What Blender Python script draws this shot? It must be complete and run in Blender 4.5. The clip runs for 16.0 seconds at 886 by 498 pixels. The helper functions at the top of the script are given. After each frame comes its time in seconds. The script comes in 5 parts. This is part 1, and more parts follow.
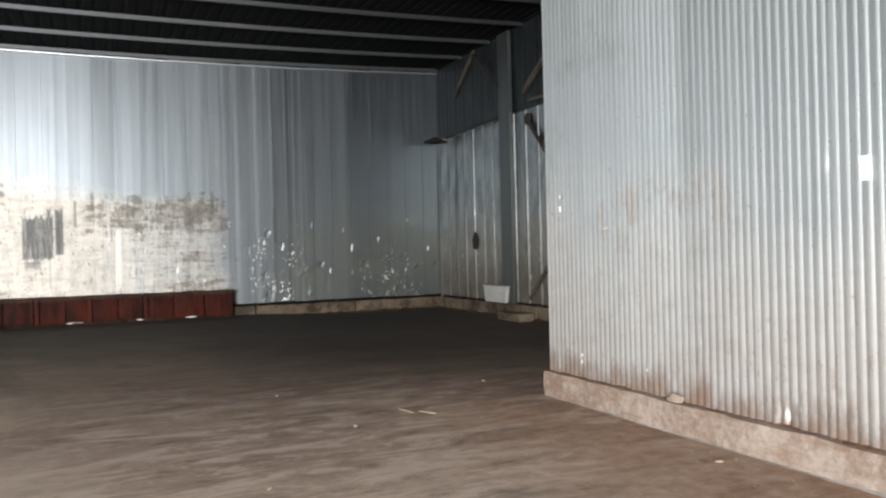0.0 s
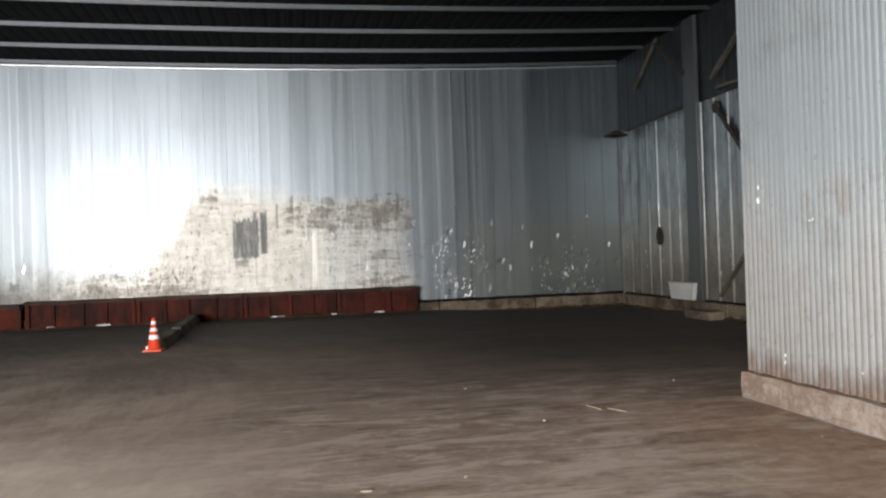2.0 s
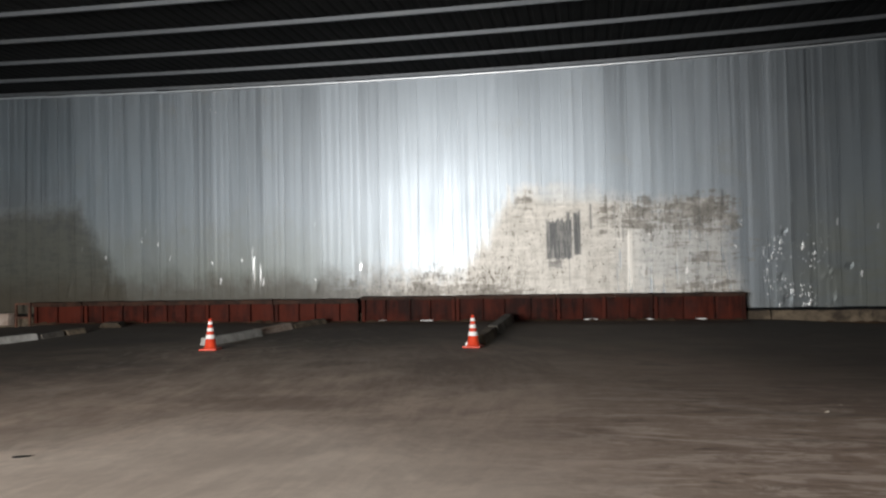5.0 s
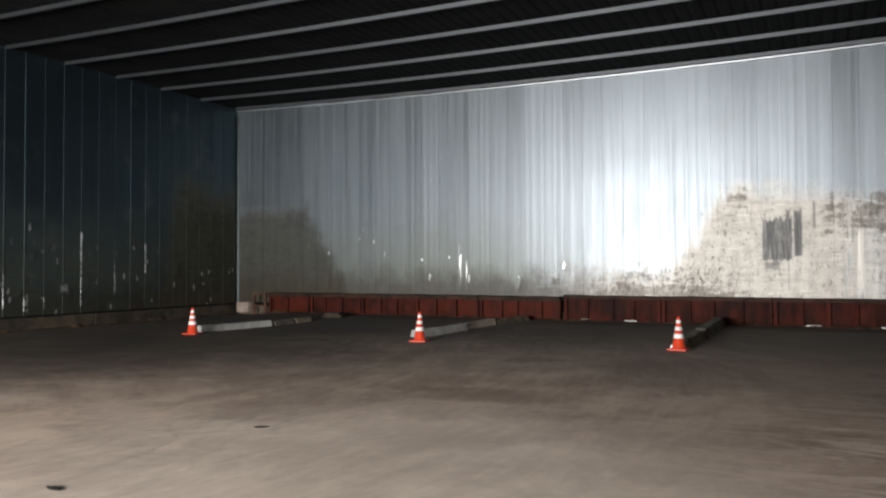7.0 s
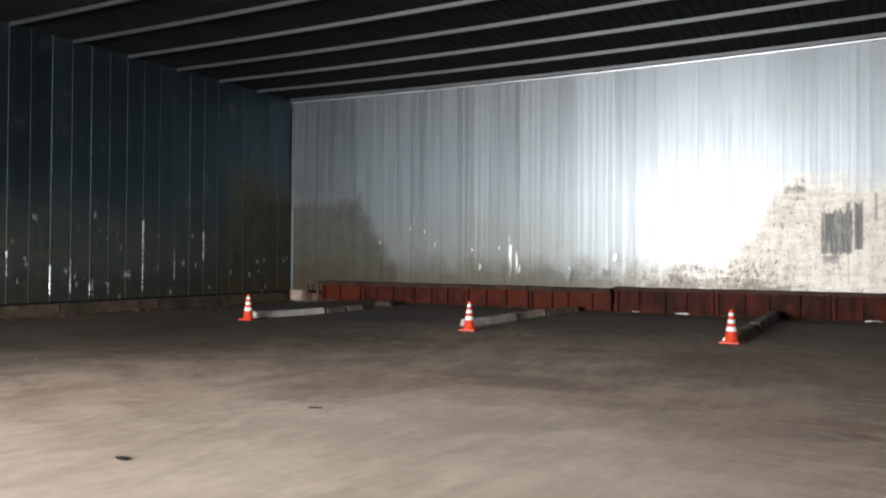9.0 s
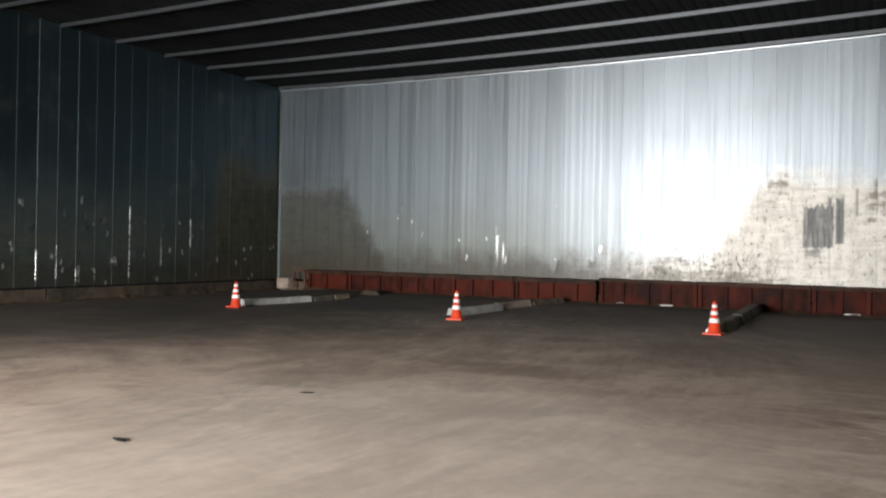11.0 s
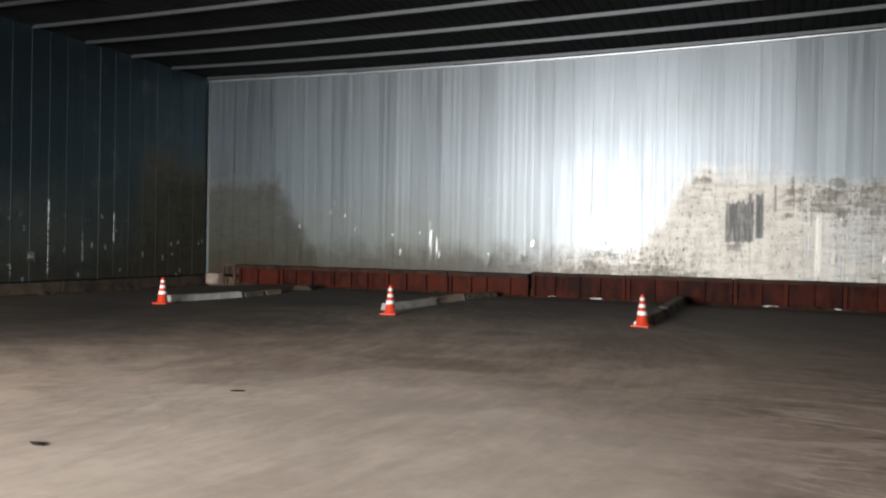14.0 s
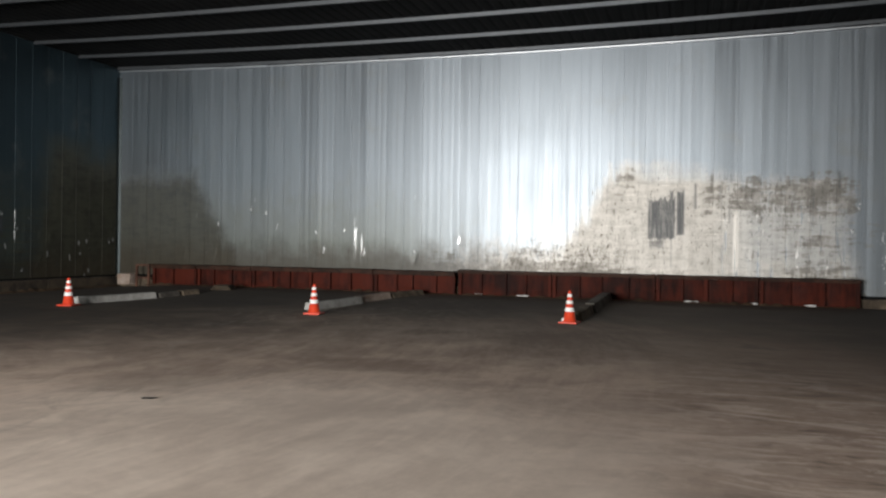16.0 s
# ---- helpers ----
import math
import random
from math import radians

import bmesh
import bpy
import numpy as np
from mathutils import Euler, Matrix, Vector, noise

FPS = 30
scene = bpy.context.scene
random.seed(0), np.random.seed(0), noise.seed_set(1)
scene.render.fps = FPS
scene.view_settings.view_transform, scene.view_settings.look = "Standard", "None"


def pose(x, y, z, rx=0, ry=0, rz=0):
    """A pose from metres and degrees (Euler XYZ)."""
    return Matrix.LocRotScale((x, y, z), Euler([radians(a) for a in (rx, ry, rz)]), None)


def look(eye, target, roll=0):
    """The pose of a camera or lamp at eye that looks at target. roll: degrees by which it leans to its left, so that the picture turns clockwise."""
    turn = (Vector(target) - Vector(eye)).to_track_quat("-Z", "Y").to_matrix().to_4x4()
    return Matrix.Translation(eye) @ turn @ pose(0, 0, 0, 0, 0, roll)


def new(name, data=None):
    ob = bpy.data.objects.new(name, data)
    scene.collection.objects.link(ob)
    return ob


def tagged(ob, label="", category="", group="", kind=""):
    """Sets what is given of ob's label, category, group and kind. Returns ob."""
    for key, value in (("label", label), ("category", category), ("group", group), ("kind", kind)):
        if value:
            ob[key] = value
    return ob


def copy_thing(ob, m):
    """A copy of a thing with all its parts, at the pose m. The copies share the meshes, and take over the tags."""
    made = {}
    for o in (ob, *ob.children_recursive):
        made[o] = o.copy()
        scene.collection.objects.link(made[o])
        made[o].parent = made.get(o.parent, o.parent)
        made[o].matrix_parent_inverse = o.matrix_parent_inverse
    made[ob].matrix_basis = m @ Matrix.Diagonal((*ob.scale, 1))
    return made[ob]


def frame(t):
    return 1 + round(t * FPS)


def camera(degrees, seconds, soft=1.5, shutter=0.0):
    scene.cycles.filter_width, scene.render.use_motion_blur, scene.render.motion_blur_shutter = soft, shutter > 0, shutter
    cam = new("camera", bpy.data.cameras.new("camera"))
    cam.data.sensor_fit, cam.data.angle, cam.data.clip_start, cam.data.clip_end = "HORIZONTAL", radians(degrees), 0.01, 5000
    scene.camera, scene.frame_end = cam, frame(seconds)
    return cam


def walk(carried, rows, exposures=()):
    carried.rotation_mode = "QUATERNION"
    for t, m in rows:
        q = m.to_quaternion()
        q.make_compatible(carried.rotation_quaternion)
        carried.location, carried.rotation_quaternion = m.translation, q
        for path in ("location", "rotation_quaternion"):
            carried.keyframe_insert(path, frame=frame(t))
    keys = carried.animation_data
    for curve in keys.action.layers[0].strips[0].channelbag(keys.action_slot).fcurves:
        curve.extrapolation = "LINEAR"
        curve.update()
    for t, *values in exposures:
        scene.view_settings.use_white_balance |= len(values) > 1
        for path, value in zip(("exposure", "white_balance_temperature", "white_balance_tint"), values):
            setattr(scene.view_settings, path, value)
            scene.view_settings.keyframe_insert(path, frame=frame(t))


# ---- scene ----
cam = camera(60.5, 16.0, soft=2.3)
PATH = [
    (0, (0.103, 0.43, 1.803), (0.939, 2.247, 1.81), -1.4),
    (0.5, (0.05, 0.399, 1.799), (0.815, 2.247, 1.809), -1.5),
    (1, (0.022, 0.4, 1.795), (0.67, 2.292, 1.808), -1.6),
    (1.5, (0.001, 0.396, 1.795), (0.526, 2.326, 1.808), -1.8),
    (2, (-0.03, 0.408, 1.791), (0.369, 2.368, 1.804), -1.9),
    (2.5, (-0.011, 0.457, 1.778), (0.26, 2.438, 1.793), -1.9),
    (3, (0.082, 0.638, 1.715), (0.21, 2.634, 1.742), -1.8),
    (3.5, (-0.127, 0.906, 1.681), (-0.116, 2.906, 1.716), -1.6),
    (4, (-0.289, 1.145, 1.668), (-0.402, 3.141, 1.71), -1.5),
    (6.5, (-0.264, 1.045, 1.697), (-1.048, 2.885, 1.746), -0.4),
    (7, (-0.176, 0.917, 1.69), (-1.067, 2.707, 1.739), -0.2),
    (7.5, (-0.103, 0.867, 1.712), (-1.067, 2.619, 1.756), -0.1),
    (8, (-0.043, 0.834, 1.725), (-1.048, 2.562, 1.761), 0.0),
    (8.5, (-0.044, 0.814, 1.709), (-1.06, 2.536, 1.74), 0.2),
    (9, (-0.103, 0.797, 1.65), (-1.111, 2.524, 1.676), 0.4),
    (11.5, (-0.11, 0.613, 1.625), (-1.071, 2.367, 1.623), 1.1),
    (12, (-0.092, 0.604, 1.634), (-1.036, 2.368, 1.63), 1.1),
    (12.5, (-0.073, 0.598, 1.645), (-0.993, 2.373, 1.638), 1.1),
    (13, (-0.06, 0.595, 1.645), (-0.952, 2.385, 1.637), 1.0),
    (13.5, (-0.082, 0.617, 1.641), (-0.938, 2.424, 1.631), 1.0),
    (14, (-0.127, 0.663, 1.632), (-0.943, 2.489, 1.622), 1.0),
    (14.5, (-0.176, 0.712, 1.62), (-0.951, 2.556, 1.61), 0.9),
    (15, (-0.21, 0.803, 1.622), (-0.939, 2.665, 1.61), 0.9),
    (15.5, (-0.283, 0.894, 1.602), (-0.96, 2.775, 1.591), 0.8),
    (16, (-0.334, 0.984, 1.582), (-0.962, 2.882, 1.573), 0.8),
]
walk(cam, [(t, look(e, g, r)) for t, e, g, r in PATH], [(0, 0.44), (1.5, 0.31), (3, -0.01), (4, -0.12), (7, -0.06), (8, 0.2), (9.5, 0.22), (11.5, 0.16), (13.5, 0.08), (15, -0.07), (16, -0.14)])

# ---- light: daylight through the big gate in the south wall, behind the camera ----
ROOM_W, ROOM_E, ROOM_N, ROOM_S = -19.89, 10.45, 23.10, -9.0
GATE_X0, GATE_X1, GATE_H = -14.2, -5.1, 4.5
world = bpy.data.worlds.new("sky")
scene.world = world
world.use_nodes = True
sky = world.node_tree.nodes.new("ShaderNodeTexSky")
sky.sky_type, sky.sun_disc, sky.sun_elevation, sky.sun_rotation = "NISHITA", False, radians(40), radians(200)
world.node_tree.links.new(sky.outputs[0], world.node_tree.nodes["Background"].inputs[0])
world.node_tree.nodes["Background"].inputs[1].default_value = 0.08
sun_data = bpy.data.lights.new("sun", "SUN")
sun_data.energy, sun_data.angle, sun_data.color = 1.0, radians(10), (1.0, 0.96, 0.9)
new("sun", sun_data).matrix_world = look((0, -30, 40), (0, -12, 0))
gate_light = bpy.data.lights.new("gate_daylight", "AREA")
gate_light.shape, gate_light.size, gate_light.size_y = "RECTANGLE", GATE_X1 - GATE_X0 - 0.2, GATE_H - 0.2
gate_light.energy, gate_light.color = 9900, (1.0, 0.98, 0.955)
gate_ob = new("gate_daylight", gate_light)
gate_ob.matrix_world = look(((GATE_X0 + GATE_X1) / 2, ROOM_S - 0.15, GATE_H / 2), ((GATE_X0 + GATE_X1) / 2, 0, GATE_H / 2))


# ---- node helpers ----
class Nodes:
    def __init__(self, name):
        self.mat = bpy.data.materials.new(name)
        self.mat.use_nodes = True
        self.t = self.mat.node_tree
        self.bsdf = self.t.nodes["Principled BSDF"]

    def put(self, socket, value):
        if isinstance(value, bpy.types.NodeSocket):
            self.t.links.new(value, socket)
        elif isinstance(value, tuple) and len(value) == 3 and socket.type == "RGBA":
            socket.default_value = (*value, 1)
        else:
            socket.default_value = value

    def node(self, kind, out=0, op="", smooth=False, **ins):
        n = self.t.nodes.new(kind)
        if op:
            n.operation = op
        if smooth:
            n.interpolation_type = "SMOOTHSTEP"
        for k, v in ins.items():
            self.put(n.inputs[int(k[1:])] if k[0] == "i" and k[1:].isdigit() else n.inputs[k], v)
        return n.outputs[out]

    def math(self, op, a, b=0.0, c=0.0):
        return self.node("ShaderNodeMath", op=op, i0=a, i1=b, i2=c)

    def step(self, v, lo, hi):
        """0 below lo, 1 above hi, smooth between; lo above hi turns it round."""
        if lo > hi:
            return self.math("SUBTRACT", 1.0, self.step(v, hi, lo))
        return self.node("ShaderNodeMapRange", smooth=True, i0=v, i1=lo, i2=hi, i3=0.0, i4=1.0)

    def noise(self, scale, detail=3.0, rough=0.55, stretch=(1, 1, 1), distort=0.0, shift=(0, 0, 0)):
        m = self.node("ShaderNodeMapping", i0=self.pos(), i1=shift, i3=stretch)
        return self.node("ShaderNodeTexNoise", Vector=m, Scale=scale, Detail=detail, Roughness=rough, Distortion=distort)

    def pos(self):
        return self.node("ShaderNodeNewGeometry")

    def xyz(self):
        s = self.t.nodes.new("ShaderNodeSeparateXYZ")
        self.put(s.inputs[0], self.pos())
        return s.outputs[0], s.outputs[1], s.outputs[2]

    def spots(self, stretch, share, size, shift=(0, 0, 0)):
        """Scattered small irregular spots: 1 inside, 0 outside."""
        bend = self.noise(7, 2)
        m = self.node("ShaderNodeMapping", i0=self.pos(), i1=shift, i3=stretch)
        v = self.t.nodes.new("ShaderNodeTexVoronoi")
        self.put(v.inputs["Vector"], self.node("ShaderNodeVectorMath", op="ADD", i0=m, i1=self.node("ShaderNodeCombineXYZ", i0=bend, i2=bend)))
        self.put(v.inputs["Scale"], 1.0)
        there = self.step(self.node("ShaderNodeSeparateColor", i0=v.outputs[1]), 1.0 - share, 1.02 - share)
        return self.math("MULTIPLY", there, self.step(v.outputs[0], size, size * 0.55))

    def chance(self):
        return self.node("ShaderNodeObjectInfo", out=5)

    def mix(self, f, a, b):
        n = self.t.nodes.new("ShaderNodeMix")
        n.data_type = "RGBA"
        self.put(n.inputs[0], f), self.put(n.inputs[6], a), self.put(n.inputs[7], b)
        return n.outputs[2]

    def lerp(self, f, a, b):
        n = self.t.nodes.new("ShaderNodeMix")
        self.put(n.inputs[0], f), self.put(n.inputs[2], a), self.put(n.inputs[3], b)
        return n.outputs[0]

    def bump(self, height, strength=0.3, distance=0.01):
        b = self.node("ShaderNodeBump", Height=height, Strength=strength, Distance=distance)
        self.put(self.bsdf.inputs["Normal"], b)

    def done(self, color, rough, metal=0.0):
        self.put(self.bsdf.inputs["Base Color"], color)
        self.put(self.bsdf.inputs["Roughness"], rough)
        self.put(self.bsdf.inputs["Metallic"], metal)
        return self.mat


def plain(name, a, b, rough, scale=8.0, metal=0.0, bump=0.3, distance=0.006, stretch=(1, 1, 1), gloss=0.5):
    n = Nodes(name)
    big = n.noise(scale * 0.25, 3, shift=(3, 1, 7))
    fine = n.noise(scale, 5, 0.65, stretch)
    f = n.step(n.math("ADD", n.math("MULTIPLY", big, 0.5), n.math("MULTIPLY", fine, 0.5)), 0.36, 0.64)
    n.bump(fine, bump, distance)
    n.bsdf.inputs["Specular IOR Level"].default_value = gloss
    return n.done(n.mix(f, a, b), n.lerp(fine, rough - 0.1, rough + 0.1), metal)


def steel(name, base, rough, mask=None, dust=(0.36, 0.33, 0.28), dark=(0.10, 0.085, 0.065), vary=0.14, oxide=0.0, streaky=0.0):
    """Galvanised sheet; mask(n) gives the share of caked dust and, second, of bare dark patches."""
    n = Nodes(name)
    r = n.chance()
    streak = n.noise(1.0, 4, 0.6, (9, 9, 0.15))
    blot = n.noise(0.9, 4, 0.6, shift=(5, 2, 9))
    spangle = n.noise(60, 2, 0.5)
    hair = n.noise(1.0, 3, 0.6, (26, 26, 0.25), shift=(3, 7, 2))
    tone = n.math("ADD", n.math("MULTIPLY", r, vary), n.math("ADD", n.math("MULTIPLY", streak, 0.25), n.math("MULTIPLY", hair, 0.22)))
    lo = tuple(c * 0.70 for c in base)
    metal_col = n.mix(n.step(tone, 0.1, 0.5), lo, base)
    metal_col = n.mix(n.math("MULTIPLY", n.step(blot, 0.55, 0.8), 0.35), metal_col, (0.22, 0.22, 0.20))
    rgh = n.math("ADD", n.math("MULTIPLY", blot, 0.09), n.math("MULTIPLY_ADD", r, 0.035, rough - 0.053))
    rgh = n.math("ADD", rgh, n.math("MULTIPLY", spangle, 0.05))
    if streaky:
        rgh = n.math("ADD", rgh, n.math("MULTIPLY", n.math("SUBTRACT", n.math("ADD", hair, n.math("MULTIPLY", streak, 0.8)), 0.9), streaky))
    met = 1.0
    if mask:
        m, d, scuff_glint, shade, heavy, brown, pale, film, aged_dim = mask(n)
        metal_col = n.mix(aged_dim, metal_col, (0.075, 0.092, 0.098))
        metal_col = n.mix(film, metal_col, (0.165, 0.172, 0.135))
        # scuffs and painted glints share one bright colour
        metal_col = n.mix(scuff_glint, metal_col, (0.80, 0.81, 0.82))
        rgh = n.lerp(scuff_glint, rgh, 0.3)
        grime = n.noise(2.2, 7, 0.75, (1.2, 1.2, 1.0), shift=(1, 4, 2))
        drip = n.noise(1.0, 5, 0.7, (7, 7, 1.1), shift=(7, 3, 1))
        layer = n.noise(1.0, 5, 0.65, (1.8, 1.8, 9), distort=0.3, shift=(2, 8, 5))
        g = n.math("ADD", n.math("MULTIPLY", grime, 0.4), n.math("ADD", n.math("MULTIPLY", drip, 0.25), n.math("MULTIPLY", layer, 0.35)))
        mid = tuple(0.65 * a + 0.35 * b for a, b in zip(dust, dark))
        dirt = n.mix(n.step(g, 0.57, 0.40), dust, mid)
        fleck = n.noise(1.0, 5, 0.8, (11, 11, 5), shift=(4, 4, 9))
        spots = n.math("MULTIPLY", n.step(n.math("MULTIPLY_ADD", heavy, 0.06, fleck), 0.57, 0.64), n.step(g, 0.62, 0.48))
        dirt = n.mix(spots, dirt, dark)
        dirt = n.mix(pale, dirt, tuple(min(0.86, c * 1.35) for c in dust))
        # dirt takes a darker olive where shade is high, towards the west
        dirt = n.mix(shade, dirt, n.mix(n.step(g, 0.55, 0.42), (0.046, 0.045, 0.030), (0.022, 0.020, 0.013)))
        metal_col = n.mix(m, metal_col, dirt)
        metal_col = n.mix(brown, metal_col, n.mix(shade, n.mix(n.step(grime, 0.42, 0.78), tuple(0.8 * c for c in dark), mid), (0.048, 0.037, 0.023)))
        metal_col = n.mix(d, metal_col, (0.042, 0.048, 0.054))
        both = n.math("MAXIMUM", n.math("MAXIMUM", m, n.math("MULTIPLY", film, 0.6)), n.math("MAXIMUM", brown, d))
        met = n.math("MULTIPLY", n.math("SUBTRACT", 1.0, n.math("MAXIMUM", n.math("MULTIPLY", both, 0.75), n.math("MULTIPLY", brown, 0.97))), 1.0 - oxide)
        rgh = n.lerp(both, rgh, 0.55)
        relief = n.math("ADD", n.math("MULTIPLY", g, m), n.math("ADD", n.math("MULTIPLY", spangle, 0.02), n.math("MULTIPLY", scuff_glint, 1.6)))
        if streaky:
            roll = n.noise(1.0, 2, 0.5, (5, 5, 0.12), shift=(8, 1, 6))
            relief = n.math("ADD", relief, n.math("ADD", n.math("MULTIPLY", roll, 2.2 * streaky), n.math("MULTIPLY", hair, 0.5 * streaky)))
        n.bump(relief, 0.3, 0.012)
    else:
        n.bump(blot, 0.15, 0.01)
    return n.done(metal_col, rgh, met)


def north_mask(n):
    x, y, z = n.xyz()
    wob = n.math("SUBTRACT", n.noise(1.3, 5, 0.65), 0.5)
    fine = n.math("SUBTRACT", n.noise(1.0, 4, 0.7, (7, 7, 1.2)), 0.5)
    e = n.math("ADD", n.math("MULTIPLY", wob, 1.2), n.math("MULTIPLY", fine, 0.5))
    # heap mark in the middle: slanting edge, level top, upright end
    ledge = n.math("MULTIPLY", n.math("SUBTRACT", n.noise(1.0, 1, 0.5, (3.4, 3.4, 0.3), shift=(5, 5, 1)), 0.5), 0.9)
    left = n.math("SUBTRACT", x, n.math("MULTIPLY_ADD", z, 0.64, -5.02))
    top = n.math("SUBTRACT", n.lerp(n.step(x, -0.6, 0.6), 3.9, 3.6), z)
    heap = n.math("MINIMUM", n.math("ADD", left, ledge), n.math("MINIMUM", n.math("SUBTRACT", 3.5, x), top))
    a = n.step(n.math("ADD", heap, n.math("MULTIPLY", e, 0.7)), -0.25, 0.45)
    a = n.math("MULTIPLY", a, n.lerp(n.step(x, -0.2, 1.6), 0.97, 0.52))
    a = n.math("MULTIPLY", a, n.lerp(n.math("MULTIPLY", n.step(x, -2.1, -1.5), n.step(z, 3.3, 3.6)), 1.0, 0.55))
    # heap mark in the west corner
    right = n.math("SUBTRACT", n.math("MULTIPLY_ADD", z, -0.6, -14.25), x)
    heap2 = n.math("MINIMUM", right, n.math("SUBTRACT", 4.0, z))
    b = n.math("MULTIPLY", n.step(n.math("ADD", heap2, e), -0.3, 0.6), 0.8)
    # splashed foot of the wall
    c = n.step(n.math("ADD", z, n.math("MULTIPLY", e, -1.6)), 2.0, 0.7)
    c = n.math("MULTIPLY", c, n.step(x, 4.0, 3.2))
    c = n.math("MULTIPLY", c, n.lerp(n.step(x, -8.0, -5.0), 0.25, 0.85))
    m = n.math("MAXIMUM", n.math("MAXIMUM", a, b), c)
    # brown grime: in level layers over the east half of the heap mark, in its upper corner, above the barrier, and as a film further east
    lay = n.noise(1.0, 5, 0.62, (1.25, 1.25, 6.0), distort=0.25, shift=(6, 2, 3))
    lay = n.math("ADD", n.math("MULTIPLY_ADD", n.math("SUBTRACT", n.chance(), 0.5), 0.16, lay), n.math("MULTIPLY", fine, 0.6))

    def within(x0, x1, z0, z1, sx, sz):
        across = n.math("MULTIPLY", n.step(x, x0 - sx, x0 + sx), n.step(x, x1 + sx, x1 - sx))
        return n.math("MULTIPLY", across, n.math("MULTIPLY", n.step(z, z0 - sz, z0 + sz), n.step(z, z1 + sz, z1 - sz)))

    zones = n.math("MULTIPLY", within(0.05, 3.55, 2.55, 3.5, 0.3, 0.3), 0.23)
    zones = n.math("MAXIMUM", zones, n.math("MULTIPLY", within(1.4, 3.9, 1.5, 2.6, 0.6, 0.5), 0.09))
    zones = n.math("MAXIMUM", zones, n.math("MULTIPLY", within(-2.55, -1.95, 3.2, 3.75, 0.2, 0.2), 0.2))
    zones = n.math("MAXIMUM", zones, n.math("MULTIPLY", within(-13.0, -2.4, -1.0, 1.4, 1.0, 0.4), 0.09))
    zones = n.math("MAXIMUM", zones, n.math("MULTIPLY", within(1.8, 3.7, -1.0, 1.15, 0.5, 0.25), 0.22))
    film = n.math("MULTIPLY", n.math("MULTIPLY", n.step(x, 3.5, 6.5), n.step(n.math("ADD", z, n.math("MULTIPLY", e, 1.6)), 4.4, 1.4)), n.lerp(n.step(n.noise(1.0, 5, 0.6, (1.2, 1.2, 3.0), shift=(9, 1, 2)), 0.36, 0.62), 0.45, 1.0))
    # olive dust film in the west, strengthened to paint the wall's dim end
    haze = n.math("MULTIPLY", n.step(x, -5.0, -11.0), n.step(n.math("ADD", z, n.math("MULTIPLY", e, 1.6)), 4.2, 1.2))
    film = n.math("MAXIMUM", film, n.math("MULTIPLY", haze, 0.9))
    zones = n.math("MAXIMUM", zones, n.math("MULTIPLY", within(-15.0, -2.2, -1.0, 1.1, 1.0, 0.35), 0.30))
    brown = n.math("MULTIPLY", n.step(n.math("ADD", lay, zones), 0.56, 0.74), n.step(zones, 0.0, 0.04))
    soft = n.math("MULTIPLY", n.step(n.math("ADD", z, n.math("MULTIPLY", e, -1.2)), 2.1, 0.7), n.step(x, -3.6, -6.5))
    peck = n.math("MULTIPLY", n.step(n.noise(1.0, 4, 0.75, (22, 22, 7), shift=(3, 1, 8)), 0.51, 0.57), n.math("MULTIPLY", within(-7.6, -2.2, -1.0, 1.75, 1.2, 0.4), n.step(n.noise(1.3, 4, 0.6, shift=(1, 1, 4)), 0.40, 0.56)))
    ticks = n.math("MULTIPLY", n.step(n.noise(1.0, 3, 0.7, (17, 17, 3), shift=(9, 1, 3)), 0.60, 0.66), within(-3.6, 3.4, 0.9, 3.4, 0.4, 0.3))
    peck = n.math("MAXIMUM", peck, n.math("MULTIPLY", ticks, n.step(n.noise(2.2, 3, 0.6, shift=(4, 2, 4)), 0.48, 0.62)))
    brown = n.math("MAXIMUM", n.math("MULTIPLY", brown, 0.7), n.math("MAXIMUM", n.math("MULTIPLY", soft, 0.7), n.math("MULTIPLY", peck, 0.8)))
    # strips rubbed pale; the upright one paints a white glint
    line = n.noise(1.0, 4, 0.7, (0.8, 0.8, 22), shift=(1, 5, 7))
    pale = n.math("MULTIPLY", n.step(line, 0.60, 0.66), n.step(n.noise(1.0, 3, 0.6, (3, 3, 3), shift=(8, 2, 1)), 0.45, 0.6))
    pale = n.math("MAXIMUM", pale, within(0.66, 0.80, 1.05, 2.6, 0.04, 0.15))
    # scraped dark square in the heap mark
    tooth = n.math("SUBTRACT", n.noise(1.0, 4, 0.7, (15, 15, 0.6), shift=(3, 3, 3)), 0.5)
    def slab(x0, x1, z0, z1, rag):
        side = n.math("MINIMUM", n.math("SUBTRACT", x, x0), n.math("SUBTRACT", x1, x))
        top = n.math("ADD", n.math("SUBTRACT", z1, z), n.math("MULTIPLY", tooth, rag))
        foot = n.math("ADD", n.math("SUBTRACT", z, z0), n.math("MULTIPLY", tooth, 0.25))
        return n.step(n.math("MINIMUM", side, n.math("MINIMUM", top, foot)), -0.02, 0.05)

    d = n.math("MAXIMUM", slab(-1.60, -0.84, 1.84, 3.0, 0.6), slab(-0.835, -0.60, 1.95, 3.2, 0.5))
